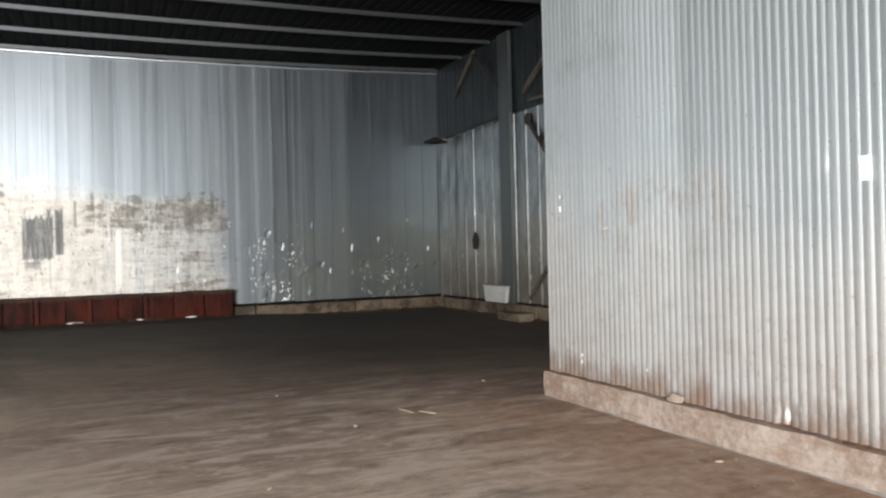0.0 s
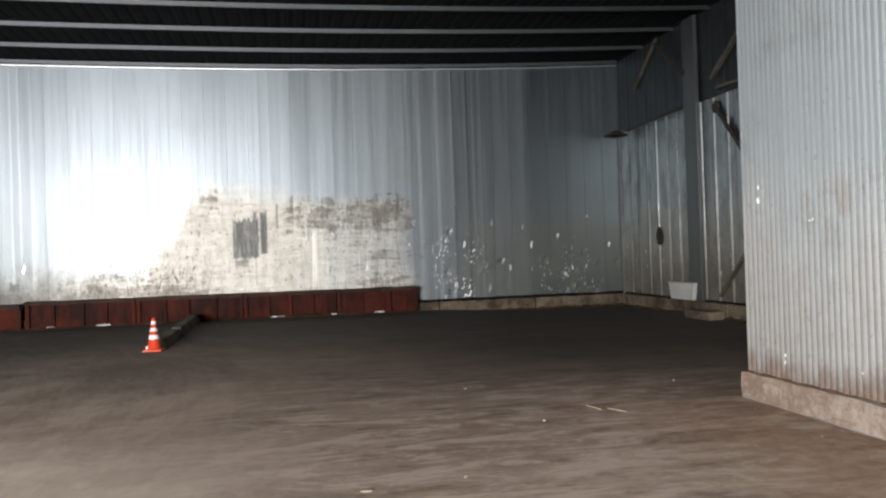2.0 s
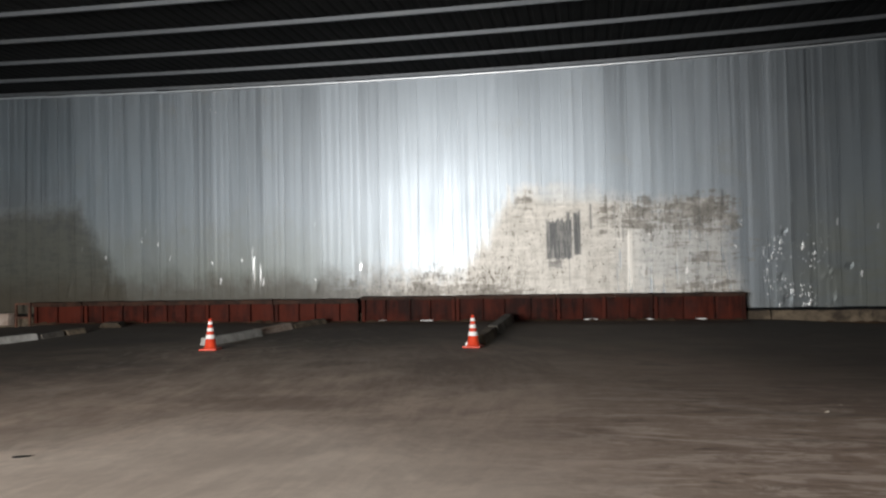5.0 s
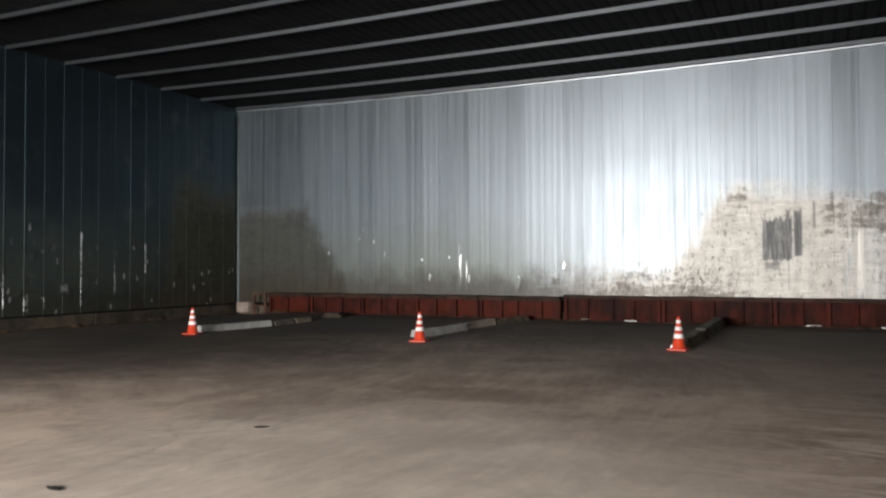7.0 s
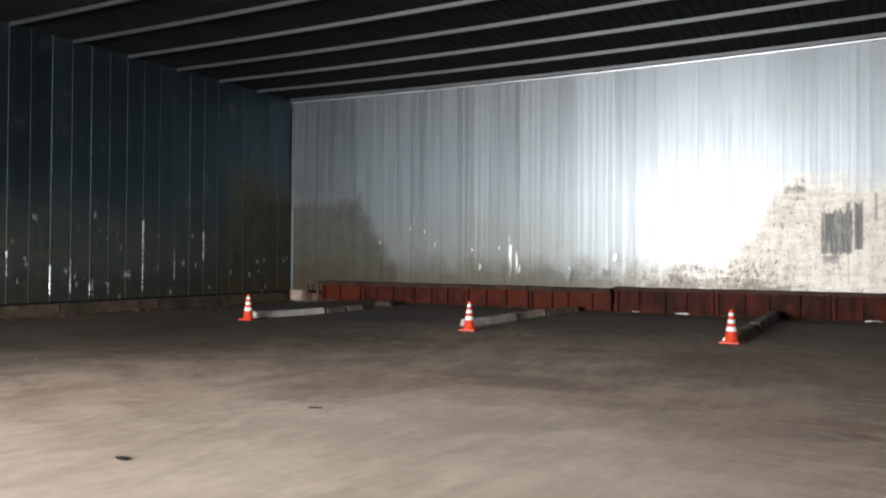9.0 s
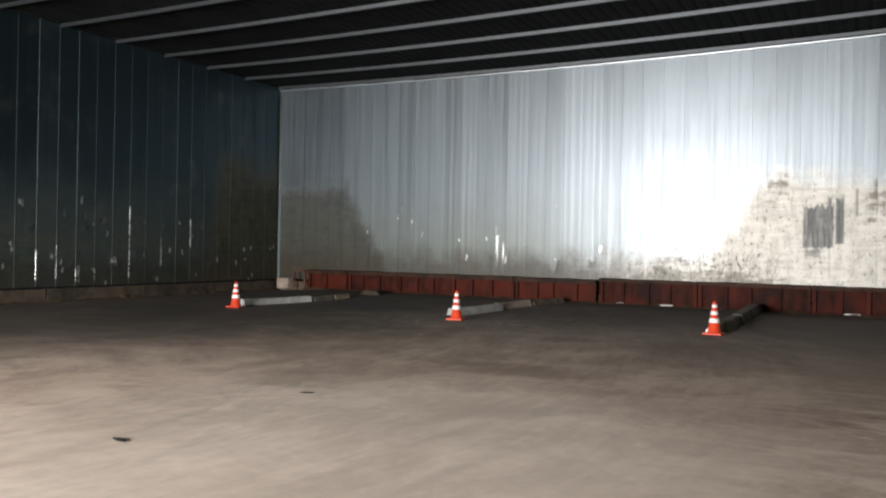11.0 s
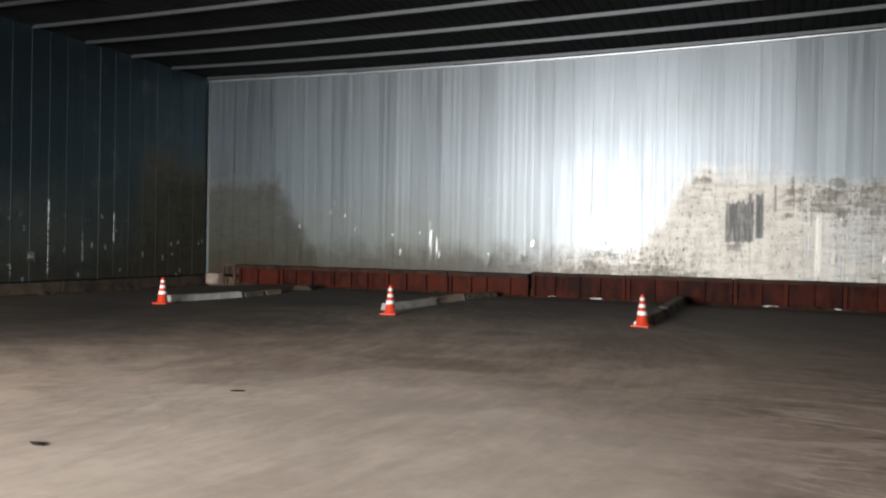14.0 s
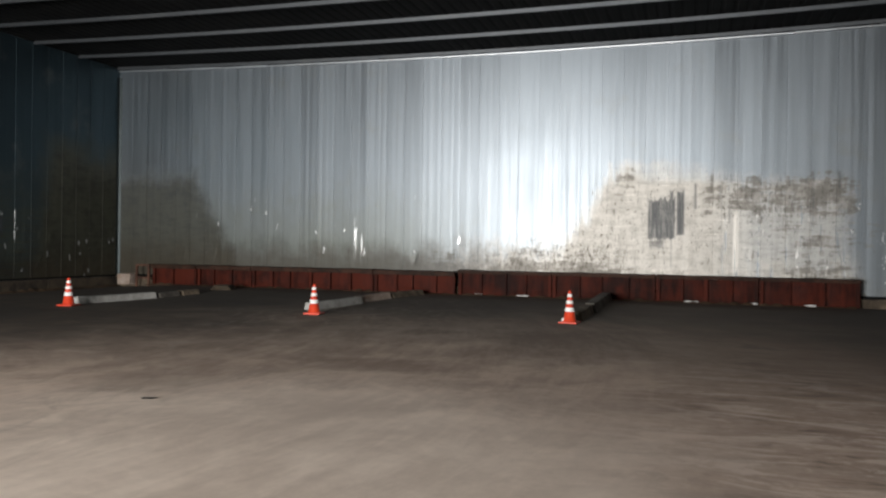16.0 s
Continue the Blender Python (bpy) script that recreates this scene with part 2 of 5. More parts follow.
    for x0, x1, z0, z1, rag, much in ((-1.56, -1.14, 1.60, 1.86, 0.8, 0.75), (-1.02, -0.9, 2.7, 3.22, 0.4, 0.9), (-0.97, -0.93, 1.05, 1.95, 0.3, 0.7),
                                      (-0.37, -0.28, 2.7, 3.38, 0.6, 0.8), (-2.74, -2.70, 2.9, 3.6, 0.4, 0.6), (0.52, 0.60, 2.3, 2.75, 0.5, 0.6),
                                      (0.34, 0.38, 1.2, 3.4, 0.3, 0.45), (1.62, 1.66, 1.0, 3.3, 0.3, 0.4), (2.6, 2.65, 2.2, 3.7, 0.4, 0.6), (3.2, 3.3, 3.2, 3.75, 0.5, 0.7), (4.98, 5.08, 2.2, 3.2, 0.8, 0.6)):
        d = n.math("MAXIMUM", d, n.math("MULTIPLY", slab(x0, x1, z0, z1, rag), much))
    scratch = n.noise(1.0, 3, 0.65, (26, 26, 0.9), shift=(4, 9, 2))
    d = n.math("MULTIPLY", d, n.math("MULTIPLY", n.lerp(n.step(fine, -0.14, 0.06), 0.75, 1.0), n.lerp(n.step(scratch, 0.40, 0.52), 0.8, 1.0)))
    # scraped places among the dents, their glints painted into the colour
    zone = n.math("MULTIPLY", n.step(x, 3.7, 4.3), n.step(z, 3.0, 1.6))
    one = n.math("MULTIPLY", n.step(x, 3.9, 4.5), n.step(x, 6.2, 5.5))
    two = n.math("MULTIPLY", n.step(x, 7.5, 8.1), n.math("MULTIPLY", n.step(x, 9.9, 9.3), n.step(z, 2.1, 1.4)))
    group = n.math("MAXIMUM", one, two)
    many = n.math("MAXIMUM", n.spots((24, 0.2, 12), 0.17, 0.55), n.spots((15, 0.2, 5.0), 0.15, 0.45, (0.3, 0, 0.8)))
    many = n.math("MULTIPLY", many, n.step(n.noise(1.8, 3, 0.6, shift=(4, 7, 1)), 0.44, 0.58))
    many = n.math("MULTIPLY", many, group)
    few = n.math("MULTIPLY", n.spots((7, 0.2, 2.6), 0.08, 0.3, (0.5, 0, 0.3)), n.step(x, -17.0, -16.0))
    scuff_glint = n.math("MAXIMUM", n.math("MULTIPLY", many, zone), n.math("MULTIPLY", few, n.step(z, 3.3, 2.2)))
    # two narrow upright glints, painted bright
    strip = n.math("MULTIPLY", n.math("MAXIMUM", within(-10.66, -10.58, 1.2, 2.3, 0.03, 0.2), within(-10.42, -10.36, 1.0, 1.8, 0.03, 0.2)), n.step(fine, -0.12, 0.06))
    scuff_glint = n.math("MAXIMUM", scuff_glint, strip)
    low = n.math("MULTIPLY", n.math("MULTIPLY", n.step(x, -9.0, -7.0), n.step(x, -2.2, -3.4)), n.step(z, 2.1, 1.2))
    heavy = n.math("MAXIMUM", low, n.math("MULTIPLY", n.step(x, -0.6, 1.2), n.step(z, 1.9, 3.1)))
    clean = n.step(n.noise(1.0, 4, 0.65, (8, 8, 0.5), shift=(2, 6, 4)), 0.60, 0.66)
    # sheet tones differ in steps; the slow fade eastwards paints light falling off
    aged_dim = n.math("ADD", n.math("MULTIPLY", n.step(x, -0.40, -0.36), 0.05), n.math("MULTIPLY", n.step(x, 3.6, 6.5), 0.28))
    aged_dim = n.math("ADD", aged_dim, n.math("MULTIPLY", n.math("MULTIPLY", n.step(x, 7.24, 7.28), n.step(x, 8.82, 8.78)), 0.14))
    m = n.math("MULTIPLY", m, n.math("SUBTRACT", 1.0, n.math("MULTIPLY", clean, n.step(x, -0.2, 0.8))))
    return m, n.math("MULTIPLY", d, 0.9), scuff_glint, n.step(x, -5.0, -9.5), heavy, brown, pale, n.math("MULTIPLY", film, 0.6), aged_dim


def patches(n, along, z, spots, ragged):
    """Ragged bright places given as (along, half width, low, high)."""
    out = None
    for at, half, lo, hi in spots:
        side = n.math("SUBTRACT", half, n.math("ABSOLUTE", n.math("SUBTRACT", along, at)))
        tall = n.math("MINIMUM", n.math("SUBTRACT", z, lo), n.math("SUBTRACT", hi, z))
        one = n.step(n.math("ADD", n.math("MINIMUM", side, n.math("MULTIPLY", tall, 0.3)), n.math("MULTIPLY", ragged, 0.16)), -0.01, 0.03)
        out = one if out is None else n.math("MAXIMUM", out, one)
    return out


# glints painted on the west wall's ribs and dents, and torn dark places: distance along, half width, low, high
WEST_GLINTS = [(16.36, 0.035, 0.6, 2.8), (13.96, 0.03, 0.6, 1.6), (18.76, 0.03, 1.5, 2.5), (17.56, 0.03, 0.9, 1.9), (14.6, 0.07, 0.5, 0.95), (15.8, 0.13, 0.95, 1.25),
             (12.16, 0.03, 1.1, 1.8), (12.9, 0.08, 2.6, 2.85), (13.36, 0.03, 0.6, 1.4), (14.7, 0.03, 2.75, 3.0), (18.3, 0.05, 2.25, 2.45), (13.8, 0.06, 1.1, 1.35), (20.9, 0.03, 0.9, 1.15), (11.56, 0.04, 0.8, 2.0), (15.16, 0.025, 0.5, 0.9)]
WEST_TEARS = [(18.27, 0.07, 1.75, 2.3), (17.9, 0.05, 0.9, 1.2), (20.4, 0.05, 0.7, 0.9), (14.78, 0.04, 2.7, 2.8)]


def west_mask(n):
    """Brown-black dust below, thicker towards the far corner, in faint level lines; painted rib glints and torn places.
    """
    x, y, z = n.xyz()
    e = n.math("SUBTRACT", n.noise(0.7, 5, 0.65), 0.5)
    f = n.math("SUBTRACT", n.noise(1.0, 4, 0.7, (6, 6, 1.4)), 0.5)
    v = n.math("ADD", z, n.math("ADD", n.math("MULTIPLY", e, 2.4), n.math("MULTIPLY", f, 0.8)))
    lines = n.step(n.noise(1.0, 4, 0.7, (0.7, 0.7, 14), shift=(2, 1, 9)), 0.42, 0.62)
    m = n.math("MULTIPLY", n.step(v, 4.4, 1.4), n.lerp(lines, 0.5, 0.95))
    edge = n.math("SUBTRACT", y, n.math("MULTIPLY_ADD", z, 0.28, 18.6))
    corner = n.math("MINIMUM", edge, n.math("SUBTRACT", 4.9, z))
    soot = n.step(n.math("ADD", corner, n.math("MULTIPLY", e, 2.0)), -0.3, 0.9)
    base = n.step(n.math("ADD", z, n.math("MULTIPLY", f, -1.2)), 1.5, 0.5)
    streaks = patches(n, y, z, WEST_GLINTS, f)
    streaks = n.math("MULTIPLY", streaks, n.step(n.noise(9, 3, 0.7), 0.36, 0.5))
    tear = patches(n, y, z, WEST_TEARS, f)
    faint = n.math("MULTIPLY", n.math("MAXIMUM", n.spots((5, 5, 2.4), 0.12, 0.28), n.spots((9, 9, 4.5), 0.10, 0.34, (1, 2, 5))), n.math("MULTIPLY", n.step(z, 2.8, 1.4), 0.75))
    scuff_glint = n.math("MAXIMUM", streaks, faint)
    keep = n.math("SUBTRACT", 1.0, scuff_glint)
    return n.math("MULTIPLY", n.math("MAXIMUM", m, n.math("MULTIPLY", soot, 0.95)), keep), tear, scuff_glint, n.math("MULTIPLY", soot, 0.8), 0.0, n.math("MULTIPLY", n.math("MULTIPLY", base, 0.6), keep), 0.0, 0.0, 0.0


# glints painted on the east wall's ribs
EAST_GLINTS = [(21.2, 0.035, 0.5, 2.1), (20.6, 0.04, 0.5, 3.5), (20.0, 0.035, 0.6, 2.5), (19.39, 0.045, 1.3, 4.7), (18.79, 0.04, 0.8, 3.3), (17.58, 0.03, 0.7, 1.6), (16.98, 0.04, 0.9, 2.9), (21.8, 0.025, 0.6, 1.5), (16.37, 0.03, 0.5, 1.2)]


def foot_mask(top, share, glints):
    """Thin brown dust on the lower part of a wall, with a few scuffs and rib glints painted bright."""
    def mask(n):
        x, y, z = n.xyz()
        e = n.math("SUBTRACT", n.noise(0.7, 5, 0.65), 0.5)
        f = n.math("SUBTRACT", n.noise(1.0, 4, 0.7, (6, 6, 1)), 0.5)
        v = n.math("ADD", z, n.math("ADD", n.math("MULTIPLY", e, 3.0), n.math("MULTIPLY", f, 1.0)))
        scuff_glint = n.math("MULTIPLY", n.math("MAXIMUM", n.spots((6, 6, 3.0), 0.14, 0.3), n.spots((2.6, 2.6, 1.9), 0.11, 0.22, (2, 3, 1))), n.step(z, top * 0.7, top * 0.35))
        streaks = n.math("MULTIPLY", patches(n, y, z, glints, f), n.step(n.noise(1.0, 3, 0.7, (5, 5, 1.6), shift=(2, 4, 6)), 0.38, 0.5))
        scuff_glint = n.math("MAXIMUM", scuff_glint, n.math("MULTIPLY", streaks, 0.5))
        base = n.math("MULTIPLY", n.step(n.math("ADD", z, n.math("MULTIPLY", f, -1.2)), 1.9, 0.6), 0.75)
        m = n.math("MULTIPLY", n.step(v, top, top * 0.35), share)
        dull = n.math("MULTIPLY", n.step(n.noise(1.0, 5, 0.7, (2.4, 2.4, 0.9), shift=(3, 3, 1)), 0.44, 0.60), 0.4)
        return n.math("MULTIPLY", m, n.math("SUBTRACT", 1.0, scuff_glint)), 0.0, scuff_glint, 0.0, 0.0, base, 0.0, 0.0, dull
    return mask


# glints on the partition's dents, painted bright: distance along, half width, low, high
PART_GLINTS = [(8.215, 0.03, 2.219, 2.341), (8.215, 0.025, 2.382, 2.464), (7.817, 0.022, 0.533, 0.574), (7.347, 0.03, 2.004, 2.055), (7.848, 0.02, 0.441, 0.523), (6.673, 0.02, 0.502, 0.574), (5.917, 0.03, 0.87, 0.911), (4.956, 0.03, 0.329, 0.472), (5.079, 0.04, 0.298, 0.37), (4.813, 0.02, 0.421, 0.492), (5.304, 0.08, 0.799, 0.829), (4.476, 0.014, 2.209, 2.515), (4.272, 0.014, 2.617, 2.924), (4.639, 0.014, 0.635, 0.696)]


def partition_mask(n):
    """Thin dust below, a pinkish wash at breast height, rust-brown splashes at the foot, fine dark specks."""
    x, y, z = n.xyz()
    e = n.math("SUBTRACT", n.noise(0.8, 5, 0.65), 0.5)
    f = n.math("SUBTRACT", n.noise(1.0, 5, 0.7, (5, 5, 1.6), shift=(2, 2, 6)), 0.5)
    v = n.math("ADD", z, n.math("ADD", n.math("MULTIPLY", e, 2.6), n.math("MULTIPLY", f, 1.2)))
    thin = n.math("MULTIPLY", n.step(v, 2.9, 0.7), 0.72)
    wash = n.math("MULTIPLY", n.step(z, 1.4, 1.9), n.math("MULTIPLY", n.step(z, 2.7, 2.2), n.math("MULTIPLY", n.step(y, 5.0, 5.8), n.step(y, 7.9, 7.2))))
    wash = n.math("MULTIPLY", wash, n.step(n.math("ADD", f, n.math("MULTIPLY", e, 1.2)), -0.05, 0.2))
    splash = n.math("MULTIPLY", n.step(n.math("ADD", z, n.math("MULTIPLY", f, -0.9)), 0.62, 0.27), 0.9)
    speck = n.math("MULTIPLY", n.step(n.noise(16, 4, 0.75, (1, 1, 0.6), shift=(5, 5, 5)), 0.62, 0.70), 0.5)
    brown = n.math("MAXIMUM", n.math("MAXIMUM", splash, speck), n.math("MULTIPLY", wash, 0.22))
    scuff_glint = n.math("MULTIPLY", n.math("MULTIPLY", patches(n, y, z, PART_GLINTS, n.math("MULTIPLY", f, 0.18)), 0.5), n.step(n.noise(14, 3, 0.7), 0.33, 0.44))
    keep = n.math("SUBTRACT", 1.0, scuff_glint)
    return n.math("MULTIPLY", n.math("MAXIMUM", thin, n.math("MULTIPLY", wash, 0.6)), keep), 0.0, scuff_glint, 0.0, 0.0, n.math("MULTIPLY", brown, keep), n.step(f, 0.1, 0.25), 0.0, 0.0


def kerb_concrete():
    """Pale worn concrete, pinkish, with brown soil rubbed in and chipped pale spots."""
    n = Nodes("kerb_concrete")
    big = n.noise(2.2, 5, 0.65, shift=(3, 1, 7))
    fine = n.noise(14, 6, 0.75)
    soil = n.noise(1.0, 5, 0.7, (1.2, 1.2, 6), distort=0.6, shift=(6, 4, 2))
    col = n.mix(n.step(n.math("ADD", n.math("MULTIPLY", big, 0.5), n.math("MULTIPLY", fine, 0.5)), 0.38, 0.62), (0.20, 0.145, 0.113), (0.37, 0.312, 0.268))
    col = n.mix(n.math("MULTIPLY", n.step(soil, 0.47, 0.64), 0.6), col, (0.205, 0.125, 0.083))
    col = n.mix(n.math("MULTIPLY", n.step(fine, 0.63, 0.70), 0.6), col, (0.52, 0.475, 0.43))
    n.bump(n.math("ADD", big, n.math("MULTIPLY", fine, 0.6)), 0.8, 0.02)
    return n.done(col, 0.88, 0.0)


def red_steel():
    """Red primer gone brown, with runs of grime and rubbed patches; each plate a little different."""
    n = Nodes("red_primer_steel")
    runs = n.noise(1.0, 5, 0.7, (6, 6, 0.8), shift=(2, 3, 1))
    blot = n.noise(1.6, 5, 0.65, shift=(4, 4, 4))
    fine = n.noise(22, 4, 0.7)
    v = n.math("ADD", n.math("MULTIPLY", runs, 0.5), n.math("ADD", n.math("MULTIPLY", blot, 0.5), n.math("MULTIPLY", n.math("SUBTRACT", n.chance(), 0.5), 0.12)))
    col = n.mix(n.step(v, 0.34, 0.62), (0.015, 0.0042, 0.0028), (0.066, 0.0122, 0.0064))
    col = n.mix(n.math("MULTIPLY", n.step(fine, 0.6, 0.7), 0.4), col, (0.05, 0.03, 0.02))
    n.bump(n.math("ADD", blot, n.math("MULTIPLY", fine, 0.3)), 0.3, 0.008)
    n.bsdf.inputs["Specular IOR Level"].default_value = 0.12
    return n.done(col, n.lerp(blot, 0.6, 0.8), 0.0)


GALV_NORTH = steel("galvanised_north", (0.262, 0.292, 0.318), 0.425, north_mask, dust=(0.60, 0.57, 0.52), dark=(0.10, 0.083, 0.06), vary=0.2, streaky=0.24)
# far darker copy of the steel: the west wall's dimness is in its colour
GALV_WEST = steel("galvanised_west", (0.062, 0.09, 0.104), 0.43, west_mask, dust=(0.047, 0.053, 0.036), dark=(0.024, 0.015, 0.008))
GALV_EAST = steel("galvanised_east", (0.38, 0.405, 0.415), 0.37, foot_mask(3.6, 0.6, EAST_GLINTS), dust=(0.25, 0.22, 0.175), dark=(0.08, 0.064, 0.05), streaky=0.1)
# darker copy of the east steel; the dim upper wall is painted in
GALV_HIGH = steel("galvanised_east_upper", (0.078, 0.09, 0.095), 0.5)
GALV_COLUMN = steel("galvanised_column", (0.19, 0.205, 0.205), 0.48, vary=0.0)
GALV_PART = steel("galvanised_partition", (0.74, 0.815, 0.85), 0.41, partition_mask, dust=(0.335, 0.305, 0.285), dark=(0.21, 0.135, 0.095), vary=0.2, oxide=0.19)
GALV_TRIM = steel("galvanised_trim", (0.48, 0.50, 0.52), 0.46)
GALV_CORNER = steel("galvanised_corner", (0.075, 0.088, 0.09), 0.38)
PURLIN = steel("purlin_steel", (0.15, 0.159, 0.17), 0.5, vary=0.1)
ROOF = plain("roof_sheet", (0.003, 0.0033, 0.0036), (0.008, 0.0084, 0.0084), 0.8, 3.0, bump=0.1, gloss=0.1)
SOILED = plain("soiled_concrete", (0.03, 0.021, 0.013), (0.15, 0.115, 0.078), 0.9, 5.0, bump=0.8, distance=0.02)
MUDDY = plain("muddy_concrete", (0.012, 0.008, 0.0045), (0.055, 0.039, 0.023), 0.9, 4.0, bump=0.8, distance=0.02)
CONCRETE = kerb_concrete()
CONC_PALE = plain("bar_concrete", (0.24, 0.235, 0.215), (0.40, 0.39, 0.37), 0.85, 9.0, bump=0.6, distance=0.01)
CONC_DARK = plain("bar_dark_concrete", (0.035, 0.03, 0.025), (0.10, 0.09, 0.075), 0.9, 7.0, bump=0.7, distance=0.015)
RED_STEEL = red_steel()
FLANGE = plain("brown_flange", (0.014, 0.007, 0.004), (0.05, 0.022, 0.013), 0.7, 7.0, bump=0.3, gloss=0.2)
RUST = plain("rusted_steel", (0.045, 0.018, 0.010), (0.12, 0.05, 0.028), 0.75, 9.0, bump=0.4)
BRACE = plain("brace_steel", (0.035, 0.030, 0.022), (0.085, 0.074, 0.055), 0.6, 6.0, bump=0.2)
BRACE_DARK = plain("brace_rusted", (0.010, 0.007, 0.005), (0.032, 0.022, 0.016), 0.7, 6.0, bump=0.2)
RED_SOIL = plain("red_soil", (0.12, 0.065, 0.038), (0.24, 0.14, 0.085), 0.95, 18.0, bump=0.8, distance=0.01, gloss=0.2)
DARK_SOIL = plain("dark_soil", (0.04, 0.025, 0.015), (0.11, 0.07, 0.043), 0.95, 14.0, bump=0.8, distance=0.01, gloss=0.2)
ORANGE = plain("cone_orange", (0.50, 0.036, 0.012), (0.66, 0.058, 0.018), 0.42, 14.0, bump=0.05)
BAND = plain("cone_white_band", (0.72, 0.72, 0.70), (0.88, 0.88, 0.87), 0.35, 20.0, bump=0.03)
WHITE = plain("white_scrap", (0.75, 0.75, 0.73), (0.88, 0.88, 0.87), 0.5, 20.0, bump=0.2)
BLACK = plain("black_rubber", (0.012, 0.011, 0.010), (0.03, 0.027, 0.024), 0.7, 25.0, bump=0.4)
STONE = plain("rubble", (0.34, 0.29, 0.23), (0.52, 0.46, 0.38), 0.9, 14.0, bump=0.8, distance=0.02)
STRAW = plain("straw", (0.30, 0.26, 0.19), (0.44, 0.38, 0.29), 0.8, 30.0, bump=0.2)
BOX_GREY = plain("pale_sheet", (0.37, 0.37, 0.36), (0.48, 0.48, 0.47), 0.4, 6.0, bump=0.1)


# dark tyre lines: start, slope, half width, west end
TYRE_LINES = [(11.6, -0.15, 0.16, 0.5), (10.2, -0.03, 0.15, -0.5), (7.1, 0.0, 0.12, -2.0), (8.75, -0.02, 0.1, -3.0)]


# turning tracks west of the middle: centre, radius, half width
TYRE_ARCS = [(-13.0, 4.0, 6.2, 0.1), (-13.0, 4.0, 6.55, 0.08), (-13.2, 4.2, 7.6, 0.12), (-14.0, 3.0, 9.3, 0.09), (-14.0, 3.0, 9.7, 0.1), (-2.0, 22.0, 12.2, 0.1), (-2.0, 22.0, 12.6, 0.08)]


def floor_material():
    n = Nodes("packed_floor")
    x, y, z = n.xyz()
    big = n.noise(0.3, 5, 0.6, distort=0.5, shift=(2, 5, 0))
    mid = n.noise(0.9, 6, 0.66, distort=0.6)
    tracks = n.noise(1.0, 6, 0.66, (0.3, 1.5, 1), distort=0.35, shift=(4, 1, 0))
    # turning tracks sweep round a point on the west side
    dx, dy = n.math("ADD", x, 13.0), n.math("SUBTRACT", y, 4.0)
    sweep = n.math("SQRT", n.math("ADD", n.math("POWER", dx, 2.0), n.math("POWER", dy, 2.0)))
    angle = n.math("ARCTAN2", dy, dx)
    arcs = n.node("ShaderNodeTexNoise", Vector=n.node("ShaderNodeCombineXYZ", i0=n.math("MULTIPLY", sweep, 1.5), i1=n.math("MULTIPLY", angle, 3.0)), Scale=1.0, Detail=6.0, Roughness=0.66, Distortion=0.5)
    # wheel strokes run away from the gate and bend towards the bays
    run = n.math("SUBTRACT", y, 6.0)
    side = n.math("ADD", n.math("SUBTRACT", x, n.math("MULTIPLY", run, 0.15)), n.math("MULTIPLY", n.math("MULTIPLY", run, run), 0.026))
    lanes = n.node("ShaderNodeTexNoise", Vector=n.node("ShaderNodeCombineXYZ", i0=n.math("MULTIPLY", side, 1.7), i1=n.math("MULTIPLY", y, 0.3)), Scale=1.0, Detail=6.0, Roughness=0.62, Distortion=0.5)
    strokes = n.node("ShaderNodeTexNoise", Vector=n.node("ShaderNodeCombineXYZ", i0=n.math("MULTIPLY", side, 5.5), i1=n.math("MULTIPLY", y, 1.1), i2=3.0), Scale=1.0, Detail=5.0, Roughness=0.65, Distortion=0.9)
    arcs = n.lerp(n.step(x, -5.5, -10.5), lanes, arcs)
    grit = n.noise(30, 4, 0.75)
    spot = n.noise(6, 5, 0.7)
    east = n.step(x, -3.0, 1.5)
    trk = n.lerp(east, arcs, tracks)
    v = n.math("ADD", n.math("MULTIPLY", big, 0.4), n.math("ADD", n.math("MULTIPLY", mid, 0.3), n.math("MULTIPLY", trk, 0.3)))
    scrape = n.noise(1.0, 6, 0.75, (1.6, 6.5, 1), distort=0.5, shift=(2, 8, 0))
    swirl = n.node("ShaderNodeTexNoise", Vector=n.node("ShaderNodeCombineXYZ", i0=n.math("MULTIPLY", sweep, 5.0), i1=n.math("MULTIPLY", angle, 6.0), i2=mid), Scale=1.0, Detail=6.0, Roughness=0.72, Distortion=0.8)
    v = n.math("ADD", v, n.math("MULTIPLY", n.math("SUBTRACT", n.lerp(east, n.lerp(n.step(x, -6.0, -10.0), strokes, swirl), scrape), 0.5), n.lerp(east, 0.17, 0.24)))
    v = n.math("ADD", v, n.math("MULTIPLY", n.math("SUBTRACT", spot, 0.5), 0.14))
    rad = n.math("SQRT", n.math("ADD", n.math("POWER", n.math("ADD", x, 5.0), 2.0), n.math("POWER", n.math("SUBTRACT", y, 14.0), 2.0)))
    ring = n.math("SINE", n.math("ADD", n.math("MULTIPLY", rad, 5.0), n.math("MULTIPLY", mid, 9.0)))
    v = n.math("ADD", v, n.math("MULTIPLY", n.math("MULTIPLY", ring, n.step(big, 0.4, 0.6)), 0.022))
    col = n.mix(n.step(v, 0.37, 0.65), (0.285, 0.205, 0.158), (0.64, 0.505, 0.405))
    # reddish soil on the east side; dimmer light there is painted in too
    east_soil_dim = n.step(n.math("ADD", x, n.math("MULTIPLY", n.math("SUBTRACT", big, 0.5), 4.0)), -2.0, 1.5)
    col = n.mix(n.math("MULTIPLY", east_soil_dim, n.lerp(n.step(y, 9.0, 5.0), 0.55, 0.3)), col, (0.225, 0.143, 0.103))
